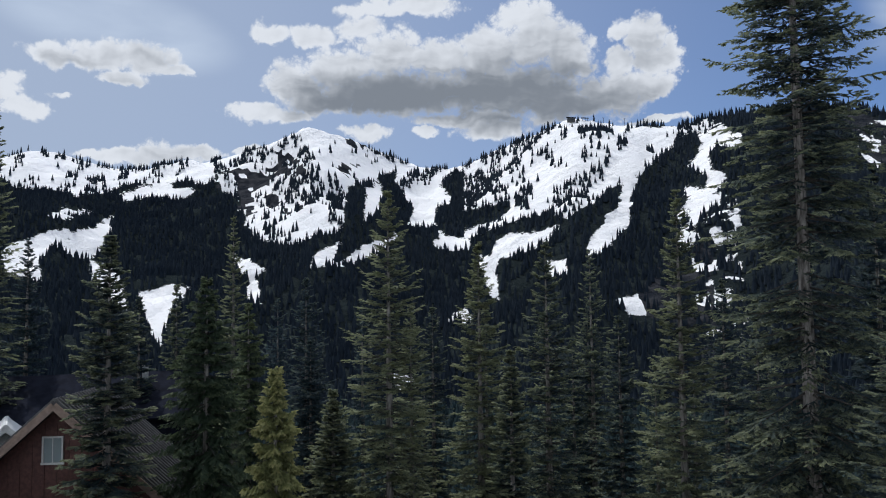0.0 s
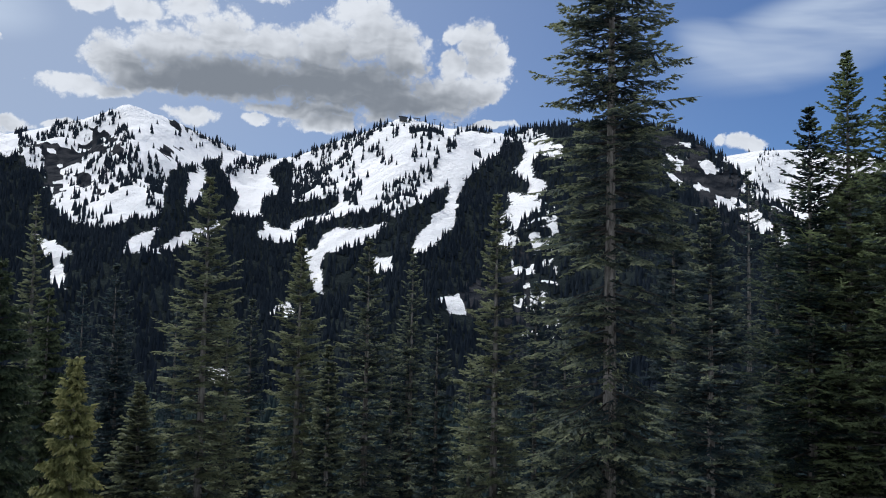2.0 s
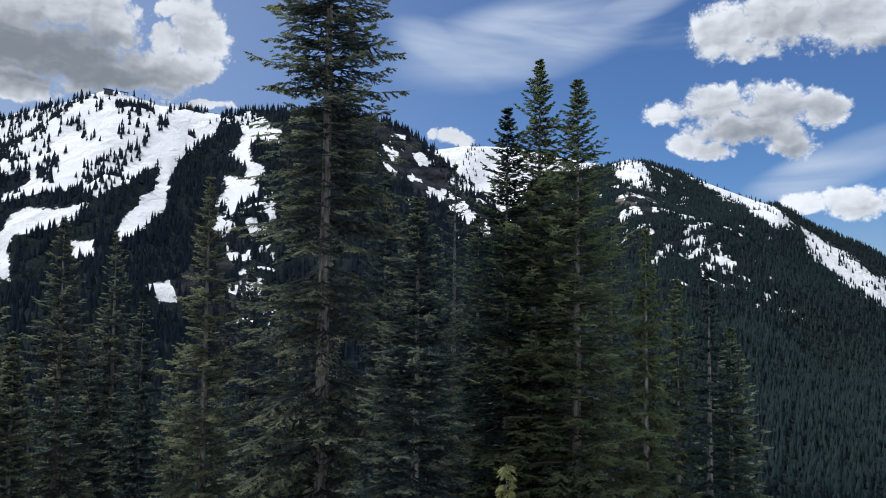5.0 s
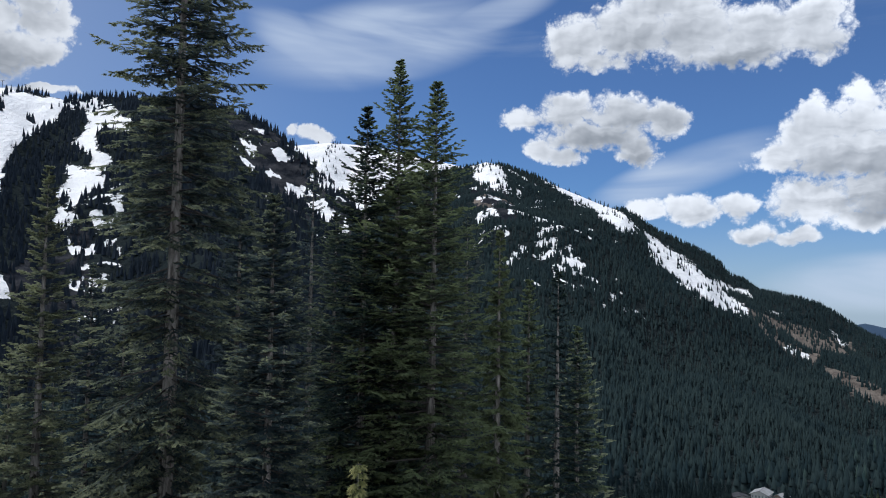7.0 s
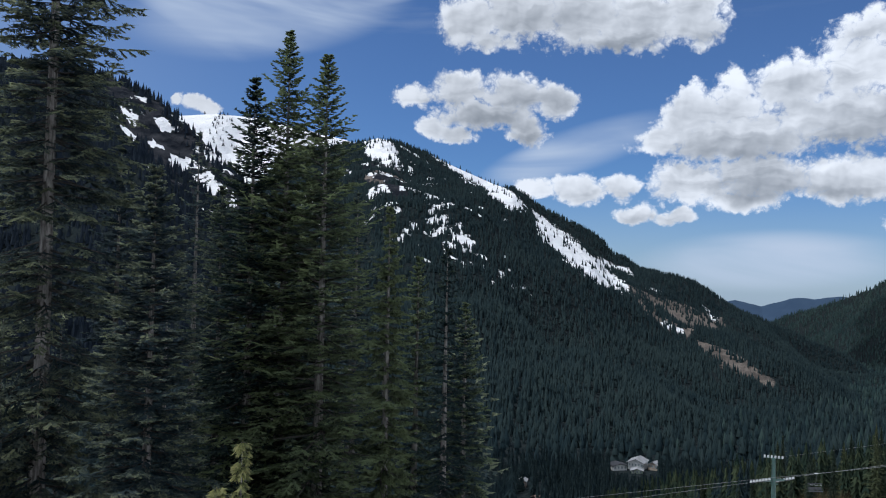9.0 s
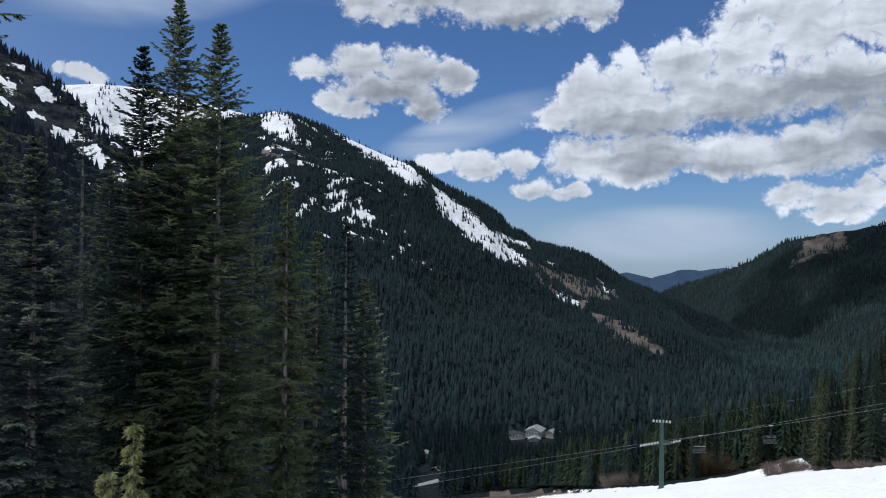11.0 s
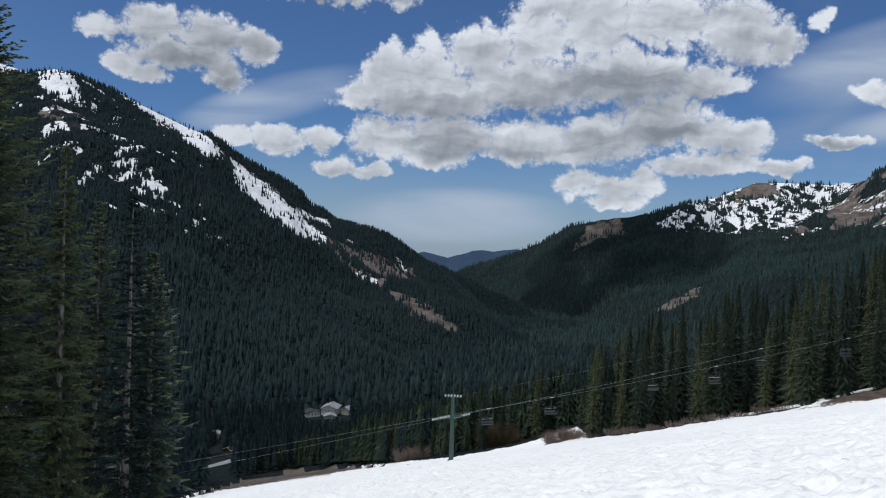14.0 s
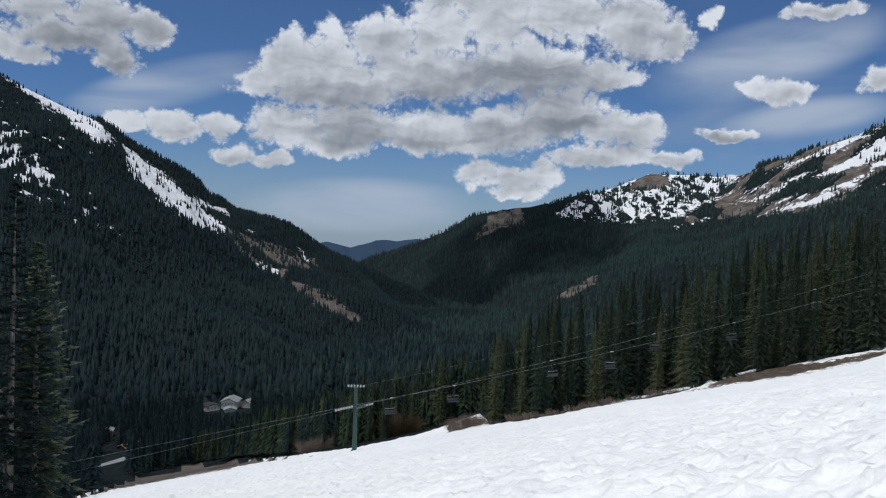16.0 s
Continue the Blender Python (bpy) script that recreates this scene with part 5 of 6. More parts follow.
EDGE = [edge_fir(300 + k) for k in range(6)]
g = np.random.default_rng(77)
spots = []
while len(spots) < 250:
    az = g.uniform(62, 108)
    if az < 79 and g.uniform() < 0.45:
        continue
    edge = float(snow_edge(az))
    lane = 10 if az > 80 else 26
    d = edge + lane + g.uniform(0, 1) ** 1.4 * (75 if az > 79 else 120)
    p = bearing(az, 0, d)
    if 78.0 < az < 79.6 and d < 190:
        continue
    if all((p.x - q.x) ** 2 + (p.y - q.y) ** 2 > 8 for q, _, _ in spots):
        spots.append((p, az, d))
for k, (p, az, d) in enumerate(spots):
    tip = np.interp(az, [63, 65.4, 67.7, 70.7, 75.3, 79.2, 80.7, 84.4, 88.2, 91.8, 95.3, 98.6, 100.2, 103.9, 108], [-12.1, -11.4, -11, -9.4, -8.2, -7.2, -5.6, -3.5, -2.2, -1.2, 0, 1.6, 2.2, 3.5, 5]) - g.uniform(0, 1) * (5.0 if d < snow_edge(az) + 40 else 2.6)
    want = np.clip(height_for(az, tip, d), 8, 38)
    tree = EDGE[k] if k < len(EDGE) else copy_thing(EDGE[k % len(EDGE)], Matrix.Identity(4))
    stand(tree, az, d, float(g.uniform(0, 360)), float(want) / 24.0)

# ---------------------------------------------------------------- chairlift
STEEL = plain("green_painted_steel", (0.035, 0.085, 0.075), 0.5, 0.2, 0.2)
PALE = plain("weathered_galvanised_steel", (0.45, 0.47, 0.48), 0.45, 0.5, 0.15)
ROPE = plain("steel_rope", (0.20, 0.21, 0.22), 0.5, 0.6, 0.1)
DARK = plain("dark_steel", (0.05, 0.055, 0.06), 0.55, 0.4, 0.2)

TOWER = bearing(70.56, 0, 120)
TOWER.z = float(near_slope(np.array(70.56), np.array(120.0)))
ARM_Z = bearing(70.5, -12.1, 120).z
NEAR_END, FAR_END = bearing(69.75, -12.22, 117.6), bearing(71.15, -12.02, 122.4)
NEAR_TOP, FAR_TOP = bearing(107.5, -0.9, 123), bearing(107.5, 0.15, 128)


def on_rope(a, b, u, sag=0.9):
    p = a.lerp(b, u)
    p.z -= sag * 4 * max(0, u) * (1 - min(1, u)) if u > 0 else 0
    return p


def sheave_train(tower, centre, along, count=7):
    train = part("sheave_train", bmesh.new(), DARK, tower, "row of pale rope wheels on a beam")
    bm = bmesh.new()
    rod(bm, centre - along * 1.25 - Vector((0, 0, 0.1)), centre + along * 1.25 - Vector((0, 0, 0.1)), 0.07)
    bm.to_mesh(train.data)
    bm.free()
    train.data.materials.clear()
    train.data.materials.append(DARK)
    side = along.cross(Vector((0, 0, 1))).normalized()
    for k in range(count):
        c = centre + along * (-1.2 + 2.4 * k / (count - 1)) + Vector((0, 0, 0.05))
        w = bmesh.new()
        bmesh.ops.create_cone(w, cap_ends=True, segments=14, radius1=0.16, radius2=0.16, depth=0.13, matrix=Matrix.Translation(c) @ side.to_track_quat("Z", "Y").to_matrix().to_4x4())
        bmesh.ops.create_cone(w, cap_ends=True, segments=10, radius1=0.07, radius2=0.07, depth=0.2, matrix=Matrix.Translation(c) @ side.to_track_quat("Z", "Y").to_matrix().to_4x4())
        part("wheel", w, PALE, train)


def lift_tower():
    tower = thing("lift_tower", "green steel chairlift tower standing in the snow", "ski lift tower")
    top = bearing(70.53, -10.75, 120)
    base = TOWER - Vector((0, 0, 0.8))
    bm = bmesh.new()
    rod(bm, base, top, 0.34, 0.24, 16)
    rod(bm, TOWER - Vector((0, 0, 0.4)), TOWER + Vector((0, 0, 0.15)), 0.55, 0.5, 16)
    part("column", bm, STEEL, tower)
    bm = bmesh.new()
    mid = (NEAR_END + FAR_END) / 2
    rod(bm, NEAR_END, FAR_END, 0.15, 0.15, 8)
    part("crossarm", bm, STEEL, tower)
    along = (NEAR_TOP - NEAR_END).normalized()
    sheave_train(tower, NEAR_END, along)
    sheave_train(tower, FAR_END, (FAR_TOP - FAR_END).normalized())
    bm = bmesh.new()
    across = Vector((math.cos(radians(70.5)), -math.sin(radians(70.5)), 0))
    rod(bm, top - across * 1.2, top + across * 1.2, 0.07)
    part("lifting_frame", bm, STEEL, tower)
    for k in range(6):
        bm = bmesh.new()
        c = top + across * (-1.1 + 0.44 * k) + Vector((0, 0, 0.12))
        box(bm, (0.30, 0.22, 0.34), Matrix.Translation(c), 0.05)
        part("lamp_box", bm, PALE, tower)
    bm = bmesh.new()
    step = (top - base)
    out = -Vector((math.sin(radians(70.5)), math.cos(radians(70.5)), 0)) * 0.42
    for s in (-0.16, 0.16):
        rod(bm, base + step * 0.2 + out + across * s, base + step * 0.97 + out + across * s, 0.02, 0.02, 5)
    for k in range(24):
        p = base + step * (0.21 + 0.75 * k / 23) + out
        rod(bm, p - across * 0.16, p + across * 0.16, 0.014, 0.014, 4)
    part("ladder", bm, DARK, tower)
    bm = bmesh.new()
    rod(bm, base + step * 0.66 - across * 0.5, base + step * 0.66 + across * 0.55, 0.05)
    part("bracket", bm, STEEL, tower)
    return tower


lift_tower()


def haul_rope(name, a, b, low):
    bm = bmesh.new()
    pts = [low] + [on_rope(a, b, u / 24) for u in range(25)]
    for p, q in zip(pts, pts[1:]):
        rod(bm, p, q, 0.015, 0.015, 6)
    me = bpy.data.meshes.new(name)
    bm.to_mesh(me)
    bm.free()
    me.materials.append(ROPE)
    return tagged(new(name, me), "thin grey steel chairlift rope over the slope", "cable")


for a, b in ((NEAR_END, NEAR_TOP), (FAR_END, FAR_TOP)):
    a = a + Vector((0, 0, 0.25))
    d = (b - a).normalized()
    low = a - Vector((d.x, d.y, d.z * 0.9)) * 130
    haul_rope("haul_rope", a, b, low)
bm = bmesh.new()
sa, sb = bearing(70.5, -10.75, 120), bearing(107.5, 1.2, 126)
pts = [on_rope(sa, sb, u / 16, 1.2) for u in range(17)]
for p, q in zip(pts, pts[1:]):
    rod(bm, p, q, 0.007, 0.007, 5)
me = bpy.data.meshes.new("signal_cable")
bm.to_mesh(me)
bm.free()
me.materials.append(ROPE)
tagged(new("signal_cable", me), "thin dark signal cable along the chairlift", "cable")


def lift_chair():
    chair = thing("lift_chair", "grey steel lift chair hanging empty from the rope", "ski lift chair", "chairs on the lift")
    bm = bmesh.new()
    rod(bm, (-0.3, 0, 0.02), (0.3, 0, 0.02), 0.06)
    part("grip", bm, PALE, chair)
    bm = bmesh.new()
    rod(bm, (0, 0, 0), (0, 0.05, -1.25), 0.035)
    rod(bm, (0, 0.05, -1.25), (0, 0.4, -1.55), 0.035)
    part("hanger", bm, DARK, chair)
    bm = bmesh.new()
    rod(bm, (-1.0, 0.4, -1.55), (1.0, 0.4, -1.55), 0.035)
    for s in (-1.0, 1.0):
        rod(bm, (s, 0.4, -1.55), (s, 0.42, -2.65), 0.03)
        rod(bm, (s, 0.42, -2.65), (s, -0.12, -2.65), 0.03)
        rod(bm, (s, 0.42, -2.3), (s, -0.05, -2.35), 0.025)
    part("bail", bm, DARK, chair)
    for k in range(4):
        bm = bmesh.new()
        box(bm, (0.44, 0.46, 0.06), pose(-0.72 + 0.48 * k, 0.14, -2.63, 6), 0.02)
        part("seat", bm, DARK, chair)
        bm = bmesh.new()
        box(bm, (0.44, 0.05, 0.42), pose(-0.72 + 0.48 * k, 0.43, -2.30, -10), 0.02)
        part("backrest", bm, DARK, chair)
    bm = bmesh.new()
    rod(bm, (-0.95, 0.3, -1.75), (0.95, 0.3, -1.75), 0.022)
    part("safety_bar", bm, PALE, chair)
    return chair


chair = lift_chair()
along = (NEAR_TOP - NEAR_END)
heading = math.degrees(math.atan2(along.y, along.x))
first = True
for near, az in ((False, 100.3), (True, 95.6), (False, 90.6), (True, 87.9), (False, 83.9), (True, 77.3), (True, 73.0)):
    a, b = (NEAR_END, NEAR_TOP) if near else (FAR_END, FAR_TOP)
    a = a + Vector((0, 0, 0.25))
    u = 0.5
    for _ in range(30):
        p = on_rope(a, b, u)
        u += (az - math.degrees(math.atan2(p.x, p.y))) / 42
    m = pose(p.x, p.y, p.z, 0, 0, heading + 35 + (0 if near else 180))
    if first:
        chair.matrix_basis, first = m, False
    else:
        copy_thing(chair, m @ Matrix.Scale(0.85, 4))

# ---------------------------------------------------------------- cabin among the firs
RED_WOOD = plain("dark_red_stained_boards", (0.085, 0.036, 0.030), 0.7, 0.0, 0.3, 9.0)
TRIM = plain("weathered_fascia", (0.19, 0.14, 0.11), 0.7, 0.0, 0.2)
WHITE = plain("white_window_trim", (0.55, 0.56, 0.55), 0.5, 0.0, 0.1)
ROOF = plain("dark_roof_metal", (0.022, 0.023, 0.026), 0.7, 0.0, 0.35, 4.0)
RIB = plain("worn_grey_roof_ribs", (0.06, 0.06, 0.062), 0.8, 0.0, 0.3, 3.0)
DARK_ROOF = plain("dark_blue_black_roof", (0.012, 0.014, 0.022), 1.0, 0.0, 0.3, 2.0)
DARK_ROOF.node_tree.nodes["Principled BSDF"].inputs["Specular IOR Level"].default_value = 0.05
GLASS_M, gt, gb, _ = material("window_glass")
gb.inputs["Base Color"].default_value = (0.35, 0.42, 0.44, 1)
gb.inputs["Roughness"].default_value = 0.08
gb.inputs["Transmission Weight"].default_value = 0.35
PALE_ROOF = plain("weathered_grey_roofing", (0.23, 0.235, 0.24), 0.8, 0.0, 0.2, 0.4)
SAGE = plain("sage_green_siding", (0.36, 0.44, 0.34), 0.8, 0.0, 0.15, 0.6)
TAN = plain("tan_wall", (0.36, 0.30, 0.24), 0.8, 0.0, 0.15, 0.6)


def prism(bm, points, depth, m):
    """Extrudes an outline in x and z along y."""
    front = [bm.verts.new(m @ Vector((x, 0, z))) for x, z in points]
    back = [bm.verts.new(m @ Vector((x, depth, z))) for x, z in points]
    bm.faces.new(front)
    bm.faces.new(back[::-1])
    n = len(points)
    for k in range(n):
        bm.faces.new((front[k], back[k], back[(k + 1) % n], front[(k + 1) % n]))
    bmesh.ops.recalc_face_normals(bm, faces=bm.faces)


def cabin():
    house = thing("cabin", "dark red wooden cabin with ribbed metal roof behind firs", "house")
    d = 32.0
    apex = bearing(-24.5, -5.45, d)
    heading = 24.5
    m = Matrix.Translation((apex.x, apex.y, 0)) @ pose(0, 0, 0, 0, 0, heading - 20)
    ground_z = float(near_slope(np.array(-24.5), np.array(d))) - 0.4
    eave, half, deep = apex.z - 3.27, 3.6, 4.3
    bm = bmesh.new()
    prism(bm, [(-half, ground_z), (half, ground_z), (half, eave), (0, apex.z), (-half, eave)], deep, m)
    part("wall", bm, RED_WOOD, house)
    for k in range(18):
        x = -half + 0.15 + 0.41 * k
        bm = bmesh.new()
        top = apex.z - abs(x) * (3.9 / 4.3) - 0.12
        box(bm, (0.045, 0.03, top - ground_z), m @ pose(x, -0.012, (top + ground_z) / 2), 0.0)
        part("batten", bm, RED_WOOD, house)
    for s in (-1, 1):
        roof = None
        bm = bmesh.new()
        a, b = Vector((0, 0, apex.z + 0.16)), Vector((s * (half + 0.7), 0, eave - 0.635 + 0.16))
        w = (b - a).length
        ang = math.degrees(math.atan2(b.z - a.z, b.x - a.x))
        c = (a + b) / 2 + Vector((0, deep / 2 - 0.3, 0))
        box(bm, (w, deep + 1.0, 0.12), m @ pose(c.x, c.y, c.z, 0, -ang, 0), 0.02)
        roof = part("roof", bm, ROOF, house, "ribbed dark metal roof")
        for k in range(19):
            bm = bmesh.new()
            p = (a + b) / 2
            box(bm, (w, 0.07, 0.09), m @ pose(p.x, -0.7 + (deep + 0.9) * k / 18, p.z + 0.10, 0, -ang, 0), 0.015)
            part("roof_rib", bm, RIB, roof)
        bm = bmesh.new()
        p, q = a + Vector((0, -0.82, -0.12)), b + Vector((0, -0.82, -0.12))
        c = (p + q) / 2
        box(bm, (w, 0.05, 0.26), m @ pose(c.x, c.y, c.z, 0, -ang, 0), 0.01)
        part("fascia", bm, TRIM, house, "weathered brown fascia board")
    wz = bearing(-25.0, -8.2, d).z
    win = part("window", bmesh.new(), WHITE, house, "small white-trimmed window")
    bm = bmesh.new()
    x0 = -0.28
    for dx, dz, sx, sz in ((-0.33, 0, 0.06, 0.96), (0.33, 0, 0.06, 0.96), (0, 0.45, 0.72, 0.06), (0, -0.45, 0.78, 0.07)):
        box(bm, (sx, 0.08, sz), m @ pose(x0 + dx, -0.05, wz + dz), 0.008)
    bm.to_mesh(win.data)
    bm.free()
    bm = bmesh.new()
    box(bm, (0.62, 0.02, 0.86), m @ pose(x0, -0.03, wz))
    part("pane", bm, GLASS_M, win)
    bm = bmesh.new()
    box(bm, (0.03, 0.04, 0.86), m @ pose(x0, -0.05, wz))
    part("mullion", bm, WHITE, win)
    return house


cabin()


def dark_house():
    house = thing("dark_house", "dark-roofed house with near-black walls behind the red cabin", "house")
    a = bearing(-22.5, -4.1, 50)
    m = Matrix.Translation((a.x, a.y, 0)) @ pose(0, 0, 0, 0, 0, 22)
    base = float(near_slope(np.array(-22.5), np.array(50.0))) - 0.5
    # walls take the same near-black as the roof
    bm = bmesh.new()
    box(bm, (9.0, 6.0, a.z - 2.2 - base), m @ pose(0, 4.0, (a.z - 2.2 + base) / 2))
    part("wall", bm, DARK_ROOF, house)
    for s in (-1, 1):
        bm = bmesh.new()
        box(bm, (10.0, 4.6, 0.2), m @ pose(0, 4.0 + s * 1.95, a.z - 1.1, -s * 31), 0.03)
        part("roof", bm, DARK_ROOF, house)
    bm = bmesh.new()
    box(bm, (0.35, 0.35, 0.9), m @ pose(2.6, 3.4, a.z + 0.1), 0.02)
    part("vent_pipe", bm, PALE, house)
    return house


dark_house()


def lodge(name, label, az, d, el_roof, width, depth, height, turn, roof_mat, wall_mat, pitch=0.35, windows=5):
    house = thing(name, label, "building")
    p = bearing(az, el_roof, d)
    base = p.z - height
    m = Matrix.Translation((p.x, p.y, 0)) @ pose(0, 0, 0, 0, 0, turn)
    rise = width / 2 * pitch
    bm = bmesh.new()
    prism(bm, [(-width / 2, base - 6), (width / 2, base - 6), (width / 2, p.z - rise), (0, p.z), (-width / 2, p.z - rise)], depth, m)
    part("wall", bm, wall_mat, house)
    for s in (-1, 1):
        bm = bmesh.new()
        ang = math.degrees(math.atan2(-rise, width / 2)) * s
        w = math.hypot(width / 2, rise) + 1.0
        box(bm, (w, depth + 1.6, 0.3), m @ pose(s * (width / 4 + 0.25), depth / 2, p.z - rise / 2 + 0.12, 0, -ang, 0), 0.05)
        part("roof", bm, roof_mat, house)
    for k in range(windows):
        x = -width / 2 + width * (k + 0.5) / windows
        win = None
        bm = bmesh.new()
        box(bm, (width / windows * 0.55, 0.16, 1.5), m @ pose(x, -0.06, base + height * 0.35), 0.02)
        win = part("window", bm, WHITE, house)
        bm = bmesh.new()
        box(bm, (width / windows * 0.46, 0.06, 1.25), m @ pose(x, -0.16, base + height * 0.35))
        part("pane", bm, GLASS_M, win)
    return house


lodge("lodge", "pale valley lodge with shallow gabled roof among trees", 61.9, 498, -11.6, 9, 11, 4.6, 285, PALE_ROOF, WHITE, 0.4)
lodge("lodge_annex", "low white annex beside the gabled lodge", 60.9, 493, -11.95, 8, 7, 3.0, 320, ROOF, WHITE, 0.25, 4)
lodge("lodge_annex", "small shed with a pale roof beside the lodge", 63.0, 500, -11.7, 6, 7, 3.6, 270, PALE_ROOF, TAN, 0.5, 3)
lodge("lodge_annex", "low green-walled hut in front of the lodge", 62.0, 484, -12.2, 6, 5, 2.2, 300, PALE_ROOF, SAGE, 0.3, 3)
lodge("base_building", "long low building with flat grey roof in the valley", 54.2, 366, -15.6, 8, 26, 4, -100, PALE_ROOF, TAN, 0.06, 3)
lodge("base_building", "brown roofed small building behind the long one", 56.9, 392, -14.4, 6, 9, 4, -95, TRIM, TAN, 0.3, 3)
lodge("base_building", "brown cabin roof among the valley firs", 55.3, 400, -14.3, 5, 9, 4, -110, TRIM, RED_WOOD, 0.4, 2)
lodge("far_cabin", "tiny cabin roof in the forest", 54.3, 430, -13.3, 5, 6, 4, -60, PALE_ROOF, TRIM, 0.4, 2)

lodge("white_shed", "small white gabled shed behind the red cabin", -27.6, 44, -7.0, 1.5, 2.0, 2.2, 27, WHITE, WHITE, 0.8, 1)


def summit_station():
    """Lift station on the top of the ski mountain, with poles along the crest."""
    hut = thing("summit_lift_station", "dark flat lift station on the snowy summit", "lift station")
    p = bearing(9.1, 12.92, 2205)
    m = Matrix.Translation(p) @ pose(0, 0, 0, 0, 0, -9)
    for x, wide, tall in ((-7, 14, 4.5), (3, 8, 3.2)):
        bm = bmesh.new()
        box(bm, (wide, 9, tall + 8), m @ pose(x, 0, tall / 2 - 6), 0.4)
        part("wall", bm, DARK, hut)
        bm = bmesh.new()
        box(bm, (wide + 4, 12, 0.9), m @ pose(x, 0, tall - 1.7, 0, 4, 0), 0.2)
        part("roof", bm, DARK_ROOF, hut)
    for x in (26, 34, 40):
        bm = bmesh.new()
        rod(bm, m @ Vector((x, 0, -12)), m @ Vector((x, 0, 0.0)), 0.6)
        part("leg", bm, DARK, hut)
    bm = bmesh.new()
    box(bm, (20, 4, 2.2), m @ pose(33, 0, -0.4, 0, 6, 0), 0.4)
    part("lift_terminal", bm, DARK, hut)
    return hut


summit_station()
for az, el in ((12.6, 12.35), (13.9, 12.25), (11.2, 12.5)):
    pole = thing("crest_pole", "slender dark lift pole on the snowy crest", "ski lift tower", "poles on the crest")
    top, foot = bearing(az, el + 0.38, 2185), bearing(az, el - 0.6, 2185)
    bm = bmesh.new()
    rod(bm, foot, top, 0.6, 0.5)
    part("column", bm, DARK, pole)
    bm = bmesh.new()
    rod(bm, top + Vector((-4, 1, -1)), top + Vector((4, -1, -1)), 0.5)
    part("crossarm", bm, DARK, pole)

# ---------------------------------------------------------------- bare bushes and rocks at the snow's edge
TWIG = plain("bare_reddish_twigs", (0.15, 0.115, 0.095), 0.85, 0.0, 0.3, 3.0)
ALDER = foliage("budding_alder_twigs", (0.10, 0.075, 0.04), (0.17, 0.13, 0.07), 0.2)
STONE = plain("grey_brown_stone", (0.22, 0.19, 0.165), 0.9, 0.0, 0.3, 2.0)


def bush(name, label, az, d, wide, high, mat, seed, stems=260):
    g = np.random.default_rng(seed)
    b = thing(name, label, "bush", "bare bushes at the snow's edge")
    V, F = [], []
    for k in range(stems):
        a, rr = g.uniform(0, 6.283), wide * 0.5 * math.sqrt(g.uniform())
        foot = np.array([rr * math.cos(a), rr * math.sin(a), -0.2])
        out = np.array([math.cos(a) * g.uniform(0.1, 0.9), math.sin(a) * g.uniform(0.1, 0.9), 1.0])
        L = high * g.uniform(0.5, 1.05) * (1 - 0.5 * (rr / wide) ** 2)
        for fork in range(3):
            w = out + g.normal(0, 0.28, 3)
            w /= np.linalg.norm(w)
            s = np.cross(w, g.normal(0, 1, 3))
            s /= np.linalg.norm(s)
            t = 0.03 if fork == 0 else 0.018
            start = foot + out / np.linalg.norm(out) * L * (0.0, 0.35, 0.55)[fork]
            end = start + w * L * (1.0, 0.6, 0.45)[fork]
            n = len(V)
            s2 = np.cross(s, w)
            V += [start + s * t, start - s * t * 0.5 + s2 * t, start - s * t * 0.5 - s2 * t, end]
            F += [(n, n + 1, n + 3), (n + 1, n + 2, n + 3), (n + 2, n, n + 3)]
    tagged(part("twig_mass", tri_mesh("stems", V, F, mat), None, b), kind="stuff")
    stand(b, az, d, 0, 1, 0.0)
    return b


g = np.random.default_rng(91)
bush("bare_bush", "bare grey-red bush beside a snow lane", 77.8, 134, 4.0, 2.4, TWIG, 1, 420)
bush("bare_bush", "bare grey-red bush beside a snow lane", 78.7, 134, 3.2, 2.6, TWIG, 2, 360)
bush("bare_alder", "budding brown alder behind the lift tower", 73.6, 165, 5.0, 6.0, ALDER, 3, 500)
bush("bare_alder", "budding brown alder behind the lift tower", 74.3, 172, 4.0, 5.0, ALDER, 4, 400)
bush("bare_alder", "reddish bare alder behind the slope's edge", 67.3, 185, 4.0, 3.6, TWIG, 5, 220)
bush("bare_alder", "reddish bare alder behind the slope's edge", 68.4, 180, 4.0, 3.6, TWIG, 6, 220)
for k in range(10):
    az = 80.0 + 1.35 * k + float(g.uniform(-0.3, 0.3))
    bush("bare_bush", "low bare reddish bush along the forest edge", az, float(snow_edge(az)) + float(g.uniform(3, 8)), float(g.uniform(2, 4)), float(g.uniform(0.7, 1.5)), TWIG, 20 + k, 110)


def rock(az, d, size, seed):
    g = np.random.default_rng(seed)
    bm = bmesh.new()
    bmesh.ops.create_icosphere(bm, subdivisions=2, radius=size)
    for v in bm.verts:
        v.co *= 0.75 + 0.5 * noise.noise(v.co * 1.7 / size + Vector((seed, 0, 0)))
        v.co.z *= 0.6
    me = bpy.data.meshes.new("rock")
    bm.to_mesh(me)
    bm.free()
    me.materials.append(STONE)
    return tagged(stand(new("rock", me), az, d, float(g.uniform(0, 360)), 1, 0.0), "small grey-brown rock at the edge of melting snow", "rock", "rocks on bare earth")


for k in range(9):
    az = 93.3 + 0.35 * k
    rock(az, float(snow_edge(az)) + 1.5 + 0.4 * (k % 3), 0.22 + 0.08 * (k % 4), 40 + k)

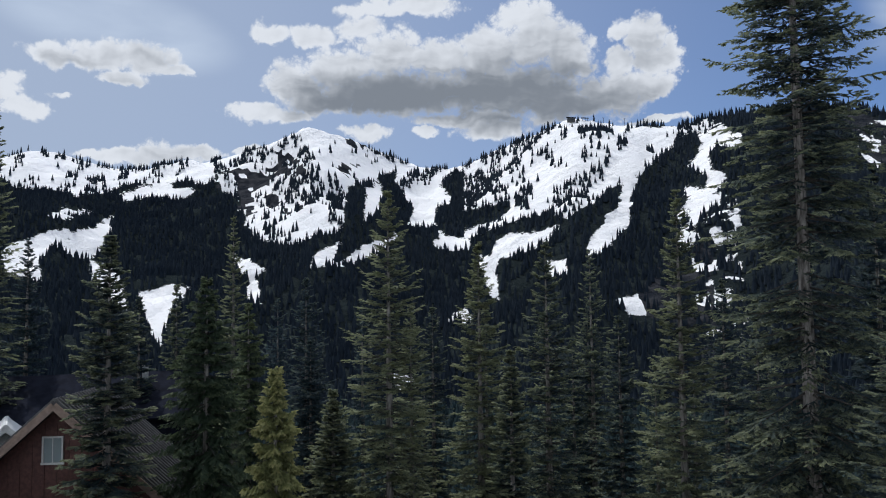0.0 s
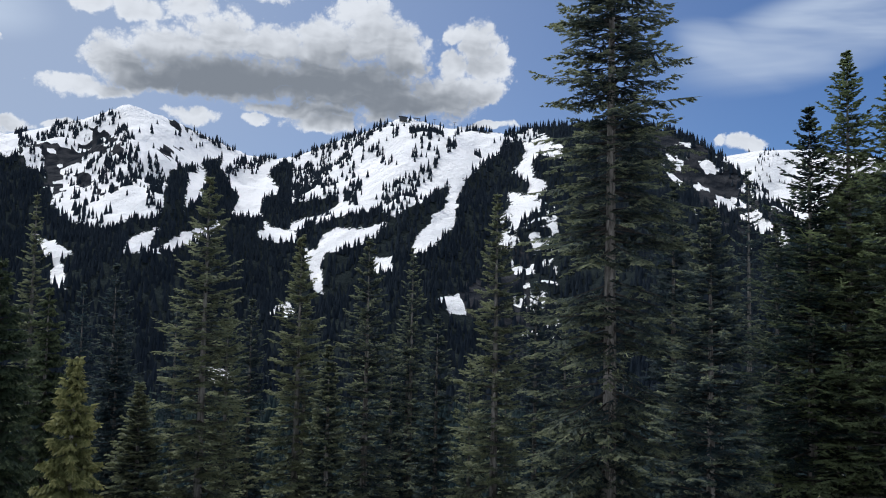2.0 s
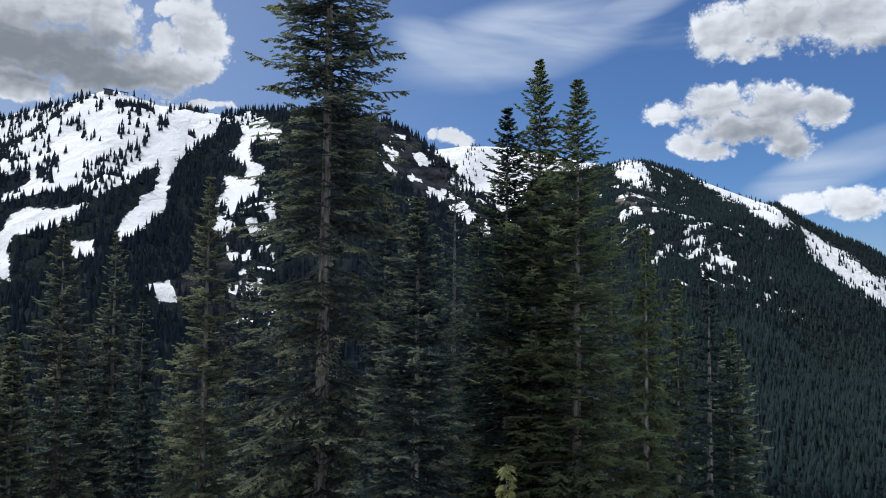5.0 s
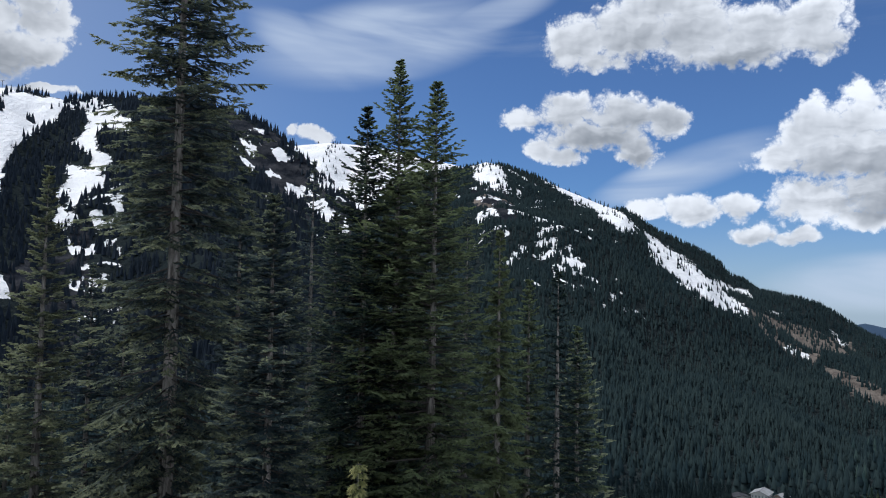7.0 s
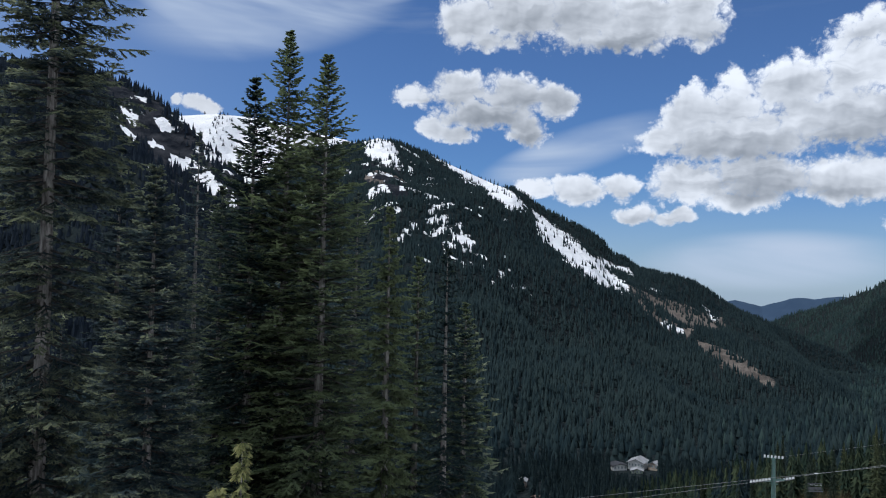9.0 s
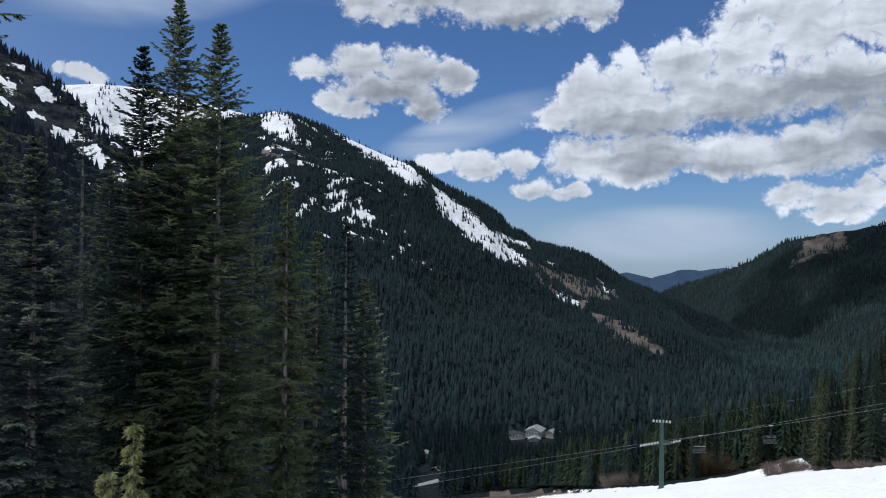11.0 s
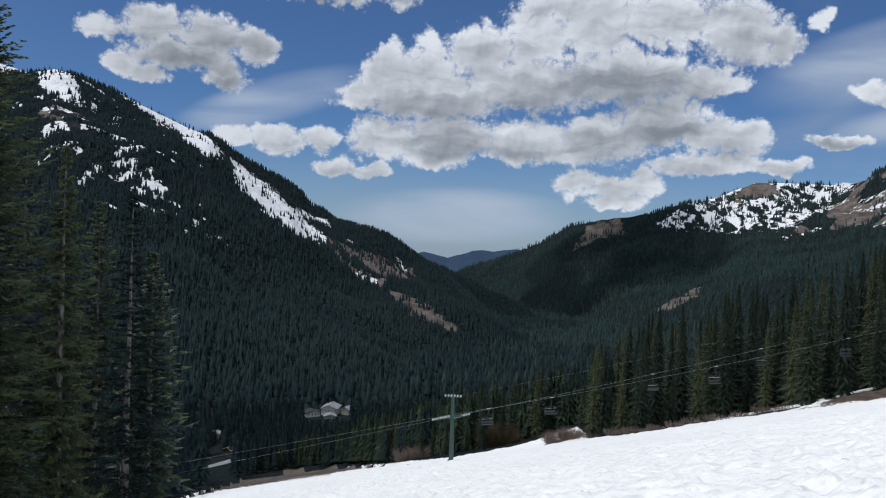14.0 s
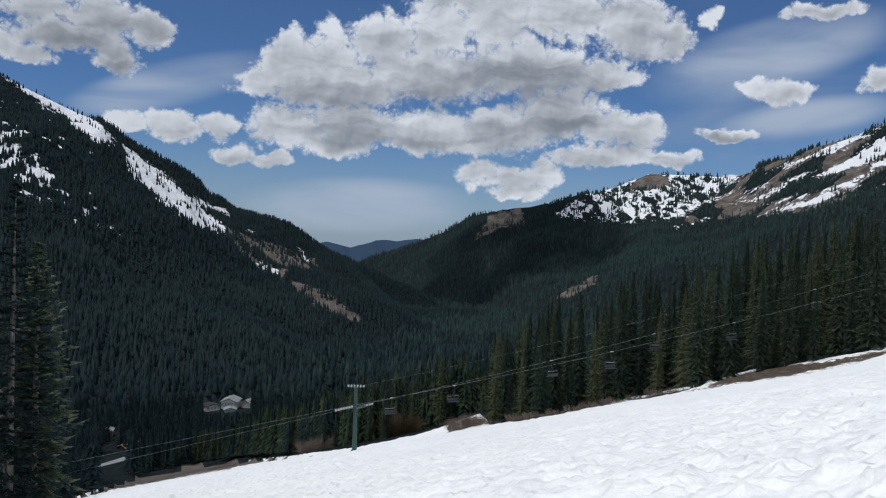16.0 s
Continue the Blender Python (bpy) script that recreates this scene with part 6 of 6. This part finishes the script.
# a nodding hemlock tip close below the camera
HEM = conifer("young_hemlock", "young yellow-green hemlock with a nodding tip", 400, height_for(36.5, -10.9, 15), 0.52, GOLDEN, 0.04, "", category="conifer", levels=26, per=4, twigs=8, tufts=2, width=0.013, droop=0.55, hang=0.9, crown=0.05, taper=1.4)
stand(HEM, 36.5, 15, 0)
HEM2 = conifer("young_hemlock", "second young hemlock tip beside the first", 401, height_for(34.9, -13.8, 15.5), 0.4, GOLDEN, 0.03, "", category="conifer", levels=24, per=4, twigs=7, tufts=2, width=0.018, droop=0.5, hang=0.9, crown=0.05, taper=2.4)
stand(HEM2, 34.9, 15.5, 0)


# an unseen cumulus, added high over the valley to shade the hill across it
CLOUD, ct, cb, co = material("cloud_white")
cb.inputs["Base Color"].default_value = (0.85, 0.86, 0.88, 1)
cb.inputs["Roughness"].default_value = 1.0
thin = node(ct, "ShaderNodeMixShader", in_0=0.28)
ct.links.new(node(ct, "ShaderNodeBsdfTransparent").outputs[0], thin.inputs[1])
ct.links.new(cb.outputs[0], thin.inputs[2])
ct.links.new(thin.outputs[0], co.inputs[0])


def cumulus(centre, length, width, height, seed):
    g = np.random.default_rng(seed)
    bm = bmesh.new()
    for k in range(26):
        a, rr = g.uniform(0, 6.283), math.sqrt(g.uniform())
        size = g.uniform(0.22, 0.42) * (1.15 - 0.5 * rr)
        p = Vector((rr * math.cos(a) * length * 0.75, rr * math.sin(a) * width * 0.75, g.uniform(-0.1, 0.5) * height * (1.2 - rr)))
        m = Matrix.Translation(p) @ Matrix.Diagonal((length * size, width * size * 1.2, height * size * 1.6, 1))
        bmesh.ops.create_icosphere(bm, subdivisions=2, radius=1.0, matrix=m)
    for v in bm.verts:
        v.co += Vector((1, 1, 0.7)) * 22 * noise.noise(v.co * 0.012)
    me = bpy.data.meshes.new("cloud")
    bm.to_mesh(me)
    bm.free()
    me.materials.append(CLOUD)
    ob = new("cloud", me)
    ob.location = centre
    return tagged(ob, "white cumulus out of view, added to shade the opposite hill", "cloud", kind="structure")


toward = Vector((math.sin(radians(SUN_AZ)) * math.cos(radians(SUN_EL)), math.cos(radians(SUN_AZ)) * math.cos(radians(SUN_EL)), math.sin(radians(SUN_EL))))
cumulus(bearing(81.5, -1.2, 2450) + toward * 1900, 540, 400, 130, 3)
